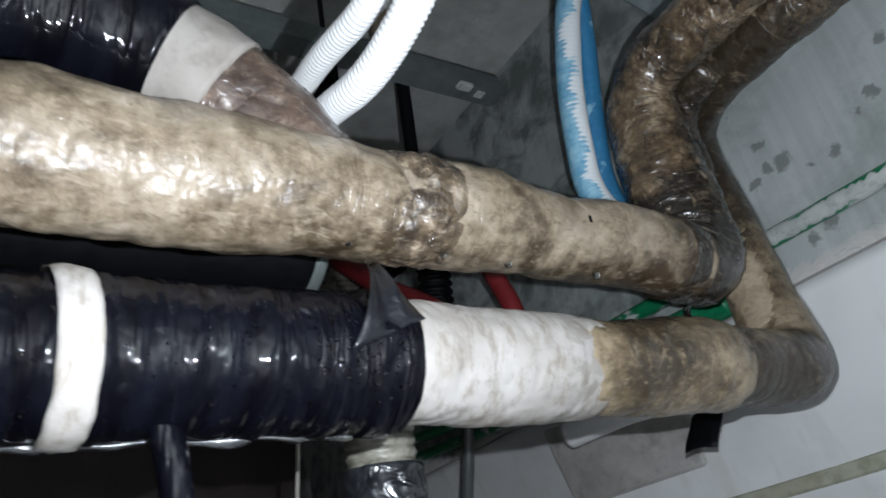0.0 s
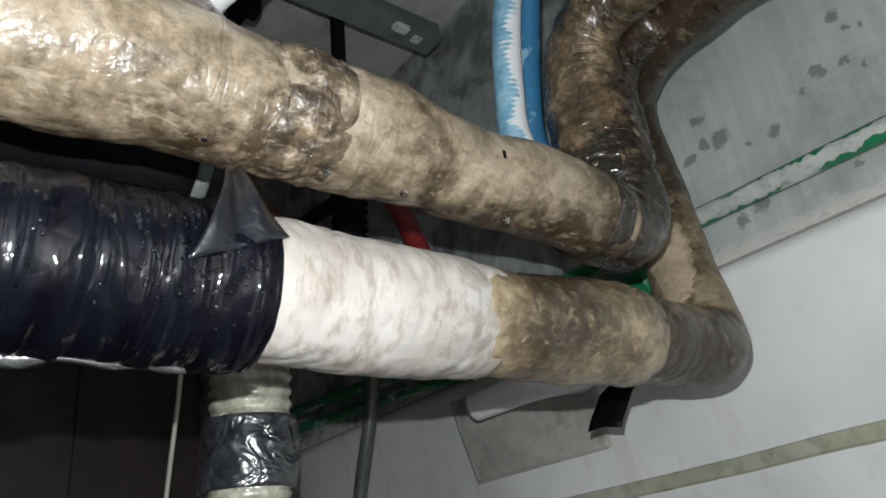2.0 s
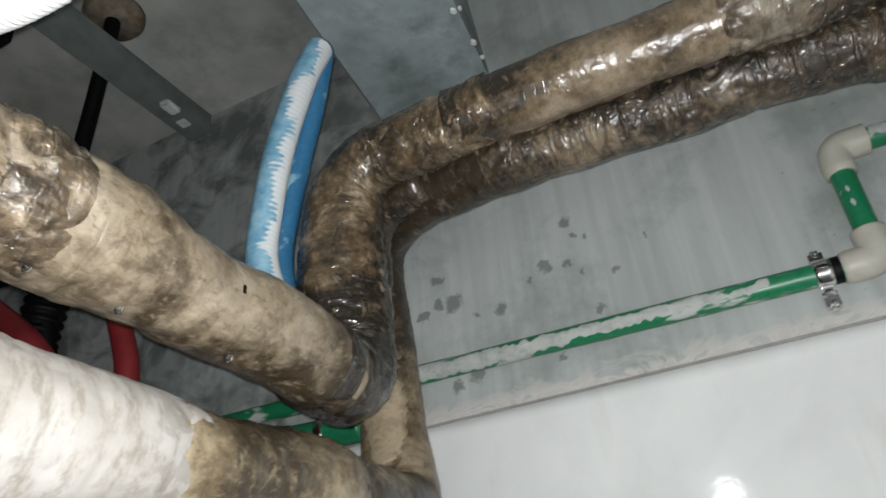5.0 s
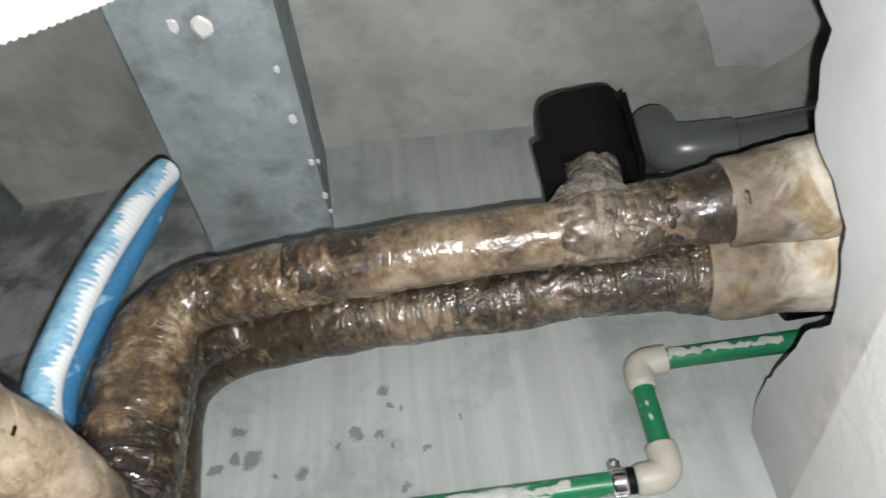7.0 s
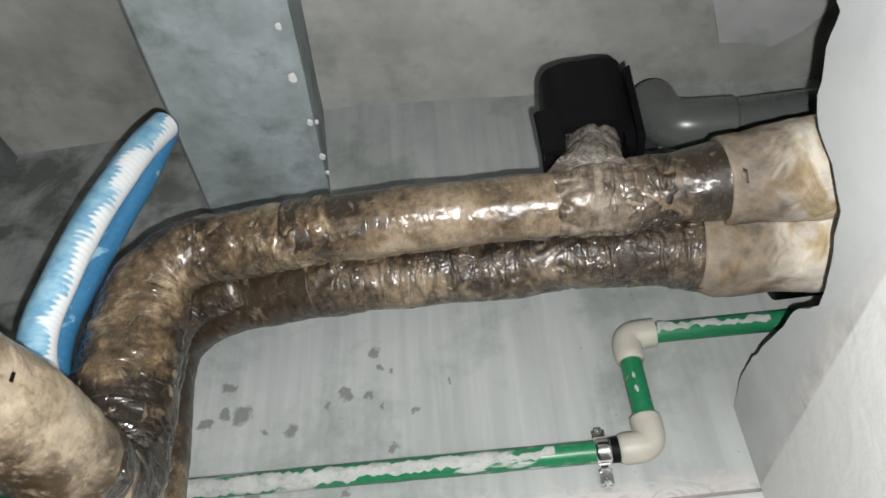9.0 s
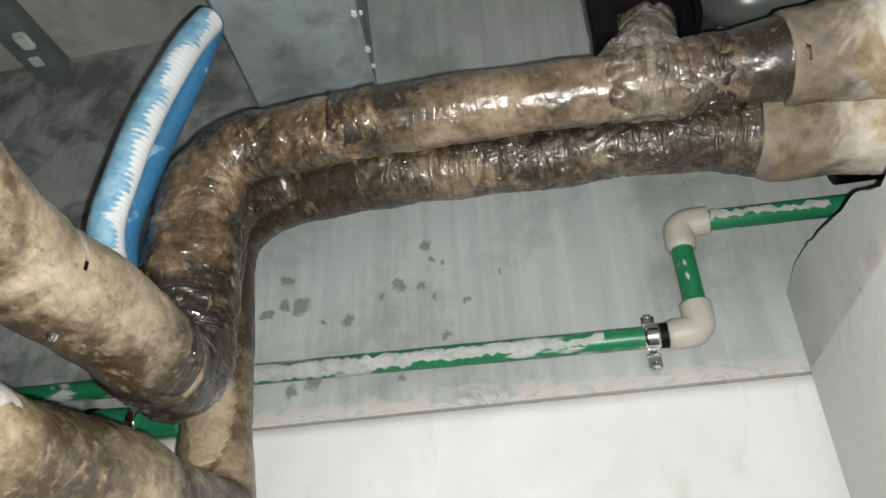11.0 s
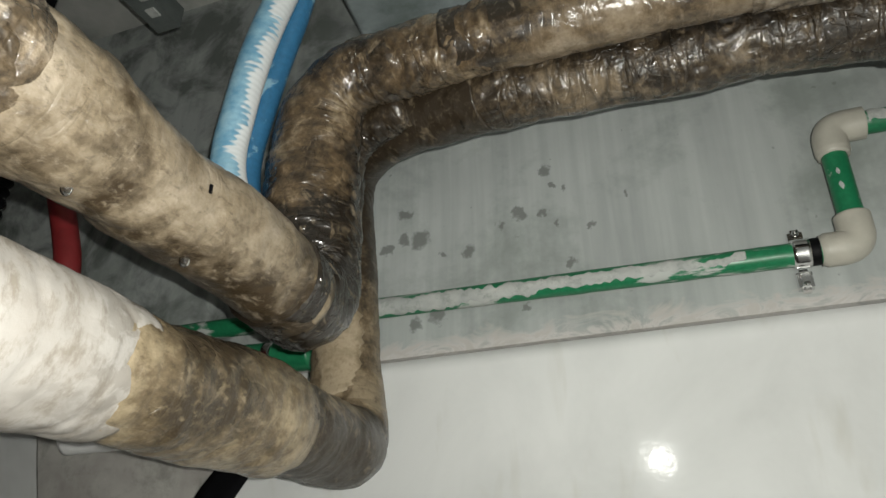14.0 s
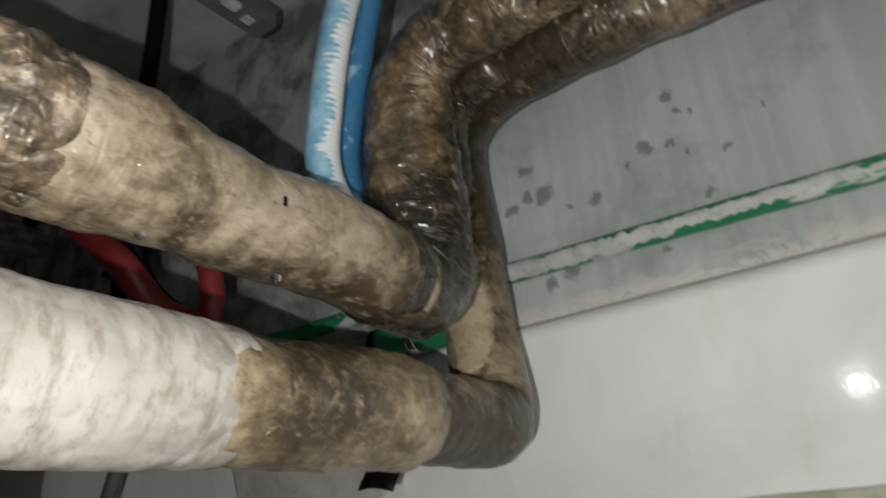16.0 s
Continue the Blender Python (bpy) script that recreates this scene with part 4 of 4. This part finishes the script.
under(tube("ring", between((-0.60, 1.16, 2.596), (-0.585, 1.16, 2.595), 0.004), 0.0265, chrome, 32), valve_tee, "bright metal ring")
second = thing("water_pipe", "green plastic water pipe low on the wall", "pipe")
under(tube("run", between((-1.95, G_Y, 2.70), (-0.66, G_Y, 2.597), 0.02), 0.0155, green_plastic, 24), second)

third = thing("water_pipe", "dark green water pipe low on the wall", "pipe")
under(tube("run", between((-1.95, 1.185, 2.655), (-1.0, 1.185, 2.585), 0.02), 0.013, green_plastic, 24), third)

# ---- things behind the pipes ----
# the services behind hang a few degrees out of plumb
SETTLE = Matrix(((0.9961, -0.05, 0.0728, -0.1377), (0.0514, 0.9985, -0.0165, 0.043), (-0.0718, 0.0202, 0.9972, -0.0404), (0, 0, 0, 1)))

blue = thing("blue_hose", "bent blue hose spattered with white paint", "hose")
front = curve_points([(-0.372, 0.768, 2.577), (-0.414, 0.77, 2.66), (-0.398, 0.775, 2.82), (-0.366, 0.787, 2.95), (-0.352, 0.80, 3.0)], 0.07, 0.0018)
under(tube("front_strand", front, 0.0185, blue_ribbed, 36, rings=(0.0075, 0.012)), blue, "ribbed strand smeared with white paint")
back = curve_points([(-0.354, 0.797, 2.995), (-0.354, 0.81, 3.006), (-0.38, 0.826, 2.93), (-0.41, 0.832, 2.84), (-0.438, 0.832, 2.70), (-0.395, 0.82, 2.58)], 0.05, 0.003)
under(tube("back_strand", back, 0.0165, blue_plastic, 32), blue, "smooth blue strand")

bracket = thing("steel_bracket", "grey painted steel angle bracket on hanger rods", "bracket")
b0, b1 = Vector((-0.758, 0.985, 3.160)), Vector((-0.775, 0.10, 3.160))
bm = bmesh.new()
sec = ((-0.024, 0.0), (0.024, 0.0), (0.024, 0.042), (0.019, 0.042), (0.019, 0.005), (-0.024, 0.005))
ra = [bm.verts.new(b0 + Vector((dx, 0, dz))) for dx, dz in sec]
rb = [bm.verts.new(b1 + Vector((dx, 0, dz))) for dx, dz in sec]
for k in range(6):
    bm.faces.new((ra[k], rb[k], rb[(k + 1) % 6], ra[(k + 1) % 6]))
bm.faces.new(list(reversed(ra)))
bm.faces.new(rb)
part("angle_bar", bm, steel_grey, bracket)
for y in (0.60, 0.22):
    under(tube("hanger_rod", between((-0.765, y, 3.15), (-0.765, y, CEIL)), 0.005, rubber, 16), bracket, "black threaded rod")
    part("nut", box_mesh(-0.778, -0.752, y - 0.013, y + 0.013, 3.145, 3.16, 0.004), rubber, bracket)
part("plaster_lump", box_mesh(-0.752, -0.728, 0.875, 0.91, 3.147, 3.16, 0.005), skim_mat, bracket, "white plaster daub")
part("plaster_lump", box_mesh(-0.765, -0.745, 0.93, 0.95, 3.156, 3.16, 0.0015), skim_mat, bracket, "white plaster daub")
part("lower_strut", box_mesh(-1.02, -0.77, 0.585, 0.612, 3.09, 3.115, 0.004), rubber, bracket, "black strut under the bar")
part("strut_plate", box_mesh(-0.80, -0.77, 0.57, 0.625, 3.085, 3.165, 0.003), rubber, bracket)

black_hose = thing("black_hose", "black rubber hose hanging from the ceiling", "hose")
under(tube("hose", curve_points([(-0.91, 0.865, CEIL), (-0.925, 0.875, 3.36), (-0.972, 0.90, 3.20), (-0.995, 0.9, 2.9), (-0.98, 0.93, 2.70), (-0.96, 1.22, 2.66)], 0.1, 0.01), 0.0155, rubber, 24), black_hose)

hose_1 = thing("corrugated_hose", "white corrugated plastic drain hose", "hose", "white hoses over the pipes")
hose_1.matrix_world = SETTLE
under(tube("hose", curve_points([(-0.75, 0.46, 2.70), (-0.43, 0.40, 2.665), (-0.32, 0.40, 2.64), (-0.24, 0.40, 2.66), (-0.16, 0.42, 2.76), (-0.12, 0.45, 3.0), (-0.12, 0.5, CEIL)], 0.09, 0.0016), 0.0155, white_plastic, 28, rings=(0.0055, 0.05)), hose_1)
hose_2 = thing("corrugated_hose", "white corrugated plastic drain hose", "hose", "white hoses over the pipes")
hose_2.matrix_world = SETTLE
under(tube("hose", curve_points([(-0.80, 0.50, 2.78), (-0.446, 0.40, 2.73), (-0.30, 0.40, 2.71), (-0.22, 0.41, 2.76), (-0.17, 0.44, 2.9), (-0.17, 0.5, CEIL)], 0.09, 0.0016), 0.0135, white_plastic, 28, rings=(0.0055, 0.05)), hose_2)

dark_duct = thing("insulated_duct", "black insulated duct with a metal rim", "duct")
dark_duct.matrix_world = SETTLE
under(tube("insulation", between((-0.64, -1.5, 2.61), (-0.64, 0.478, 2.635), 0.02), 0.07, rubber, 40, 0.003, 9), dark_duct)
under(tube("rim", between((-0.64, 0.474, 2.635), (-0.64, 0.488, 2.635), 0.005), 0.072, steel_grey, 40), dark_duct, "grey metal rim")

drop = thing("drain_pipe", "grey drop pipe with silver and black tape", "pipe")
drop.matrix_world = SETTLE
under(tube("pipe", between((-0.63, 0.56, 2.52), (-0.63, 0.56, 0.0), 0.02), 0.035, grey_pvc, 36), drop)
under(tube("film_collar", between((-0.63, 0.56, 2.43), (-0.63, 0.56, 2.352), 0.0025), 0.0405, drain_film, 48, 0.0015, 24, 0.001, rings=(0.014, 0.045)), drop, "ribbed beige pipe under clear film")
under(tube("black_tape", between((-0.63, 0.56, 2.36), (-0.63, 0.56, 2.292), 0.004), 0.0475, drain_tape, 60, 0.004, 20, 0.003, seed=61), drop, "glossy crumpled black tape")
under(tube("film_collar", between((-0.63, 0.56, 2.30), (-0.63, 0.56, 1.9), 0.0035), 0.0405, drain_film, 48, 0.0015, 24, 0.001, rings=(0.014, 0.045)), drop, "ribbed beige pipe under clear film")

flex = thing("flexible_connector", "ribbed metal and rubber connector on a pipe", "connector")
flex.matrix_world = SETTLE
under(tube("ribbed_body", between((-1.03, 0.975, 2.70), (-1.015, 0.975, 2.92), 0.002), 0.034, rubber, 36, rings=(0.018, 0.08)), flex)
under(tube("steel_end", between((-1.45, 0.98, 2.84), (-1.425, 0.98, 3.08), 0.002), 0.062, film, 36, 0.001, 20, 0.001, rings=(0.026, 0.05)), flex, "shiny ribbed metal hose")
part("cross_piece", box_mesh(-1.41, -1.0, 0.965, 0.99, 2.875, 2.90, 0.004), rubber, flex)
under(tube("stem", between((-1.03, 0.975, 2.72), (-1.03, 0.975, 2.58), 0.02), 0.02, rubber, 24), flex)

red_1 = thing("red_pipe", "red plastic pipe bending behind the others", "pipe", "red pipes")
red_1.matrix_world = SETTLE
under(tube("pipe", curve_points([(-1.36, 0.9, 3.2), (-1.303, 0.9, 2.964), (-1.105, 0.9, 2.807), (-0.984, 0.9, 2.727), (-0.925, 0.9, 2.685), (-0.91, 0.96, 2.62), (-0.95, 1.22, 2.61)], 0.03, 0.01), 0.023, red_plastic, 24), red_1)
red_2 = thing("red_pipe", "red plastic pipe hanging near the wall", "pipe", "red pipes")
under(tube("pipe", curve_points([(-0.93, 0.9, 3.05), (-0.865, 0.9, 2.90), (-0.79, 0.9, 2.75), (-0.757, 0.9, 2.67), (-0.757, 0.905, 2.61), (-1.0, 0.95, 2.67), (-1.1, 1.22, 2.69)], 0.05, 0.01), 0.0175, red_plastic, 24), red_2)

thin = thing("grey_pipe", "thin grey pipe standing against the wall", "pipe")
thin.matrix_world = SETTLE
under(tube("pipe", curve_points([(-1.205, 1.159, 2.613), (-1.229, 1.159, 2.493), (-1.289, 1.159, 2.313), (-1.36, 1.16, 0.0)], 0.06, 0.02), 0.015, grey_pvc, 20), thin)
cable = thing("cable", "thin beige cable hanging down", "cable")
cable.matrix_world = SETTLE
under(tube("cord", curve_points([(-1.10, 0.68, 3.6), (-1.10, 0.68, 2.5), (-1.14, 0.68, 2.3), (-1.15, 0.68, 0.0)], 0.05, 0.02), 0.004, beige_plastic, 12), cable)

stub = thing("waste_pipe", "white plastic waste pipe stub by the wall", "pipe")
stub.matrix_world = SETTLE
under(tube("pipe", curve_points([(-0.915, 1.165, 2.449), (-0.77, 1.19, 2.468), (-0.71, 1.30, 2.475)], 0.05, 0.006), 0.027, white_plastic, 32), stub)
patch = bmesh.new()
grid = []
for i in range(13):
    u = i / 12
    col = []
    for j in range(9):
        v = j / 8
        x = (-1.13 + 0.435 * u) * v + (-1.09 + 0.38 * u) * (1 - v)
        z = (2.574 - 0.06 * u) * v + (2.352 + 0.01 * u) * (1 - v)
        lift = 0.012 if i in (0, 12) or j in (0, 8) else -0.004
        col.append(patch.verts.new((x, lower_y(x, z) + lift, z)))
    grid.append(col)
for a, b in zip(grid, grid[1:]):
    for j in range(8):
        patch.faces.new((a[j], b[j], b[j + 1], a[j + 1]))
part("plaster_patch", patch, rough_plaster, lower, "unpainted plaster patch round the waste pipe")

strap = thing("tape_strap", "black tape strap hanging behind the pipe", "strap")
strap.matrix_world = SETTLE
verts, faces = [], []
for i in range(12):
    u = i / 11
    for j in range(5):
        v = j / 4
        verts.append((-0.43 - 0.142 * min(1, u * 2) + 0.055 * v + 0.004 * math.sin(u * 5), 1.06 + 0.02 * math.sin(u * 4), 2.46 - 0.11 * u + 0.003 * math.sin(v * 4)))
for i in range(11):
    for j in range(4):
        k = i * 5 + j
        faces.append((k, k + 5, k + 6, k + 1))
s_ob = mesh_object("strip", verts, faces, rubber)
under(s_ob, strap)
s_ob.modifiers.new("thick", "SOLIDIFY").thickness = 0.002

conduit = thing("grey_conduit", "grey plastic pipe with an elbow at the wall", "pipe")
under(tube("elbow", curve_points([(0.362, 1.09, 3.23), (0.352, 1.05, 3.125), (0.46, 1.05, 3.112)], 0.05, 0.005), 0.041, grey_pvc, 40), conduit)
under(tube("pipe", between((0.43, 1.05, 3.114), (1.6, 1.05, 3.09), 0.01), 0.036, grey_pvc, 40), conduit)
under(tube("back_spigot", curve_points([(0.364, 1.08, 3.21), (0.37, 1.21, 3.26)], 0.02, 0.006), 0.033, grey_pvc, 36), conduit)


# plain black tube set behind the end sleeves as a black wedge
black_pipe = thing("black_tube", "black tube added in the opening over the broken partition", "pipe")
under(tube("insulation", between((0.455, 1.135, 2.868), (1.6, 1.135, 2.85), 0.01), 0.036, rubber, 36, 0.002, 12), black_pipe)

rose = thing("ceiling_rose", "cream round collar where the hose meets the ceiling", "collar")
under(tube("disc", [Vector((-0.91, 0.865, CEIL)), Vector((-0.91, 0.865, CEIL - 0.012)), Vector((-0.91, 0.865, CEIL - 0.02)), Vector((-0.91, 0.865, CEIL - 0.022))], lambda q: 0.06 if q < 0.013 else 0.054, sleeve_mat, 40), rose)

for z in (2.677, 2.606):
    under(tube("screw", [Vector((0.163, 1.179, z)), Vector((0.163, 1.177, z)), Vector((0.163, 1.1755, z)), Vector((0.163, 1.175, z))], lambda q: 0.0045 if q < 0.003 else 0.003, chrome, 14), clamp)
under(tube("tape_end", between((-0.675, 1.16, 2.5985), (-0.663, 1.16, 2.598), 0.003), 0.0255, rubber, 28), valve_tee, "black tape at the end of the fitting")
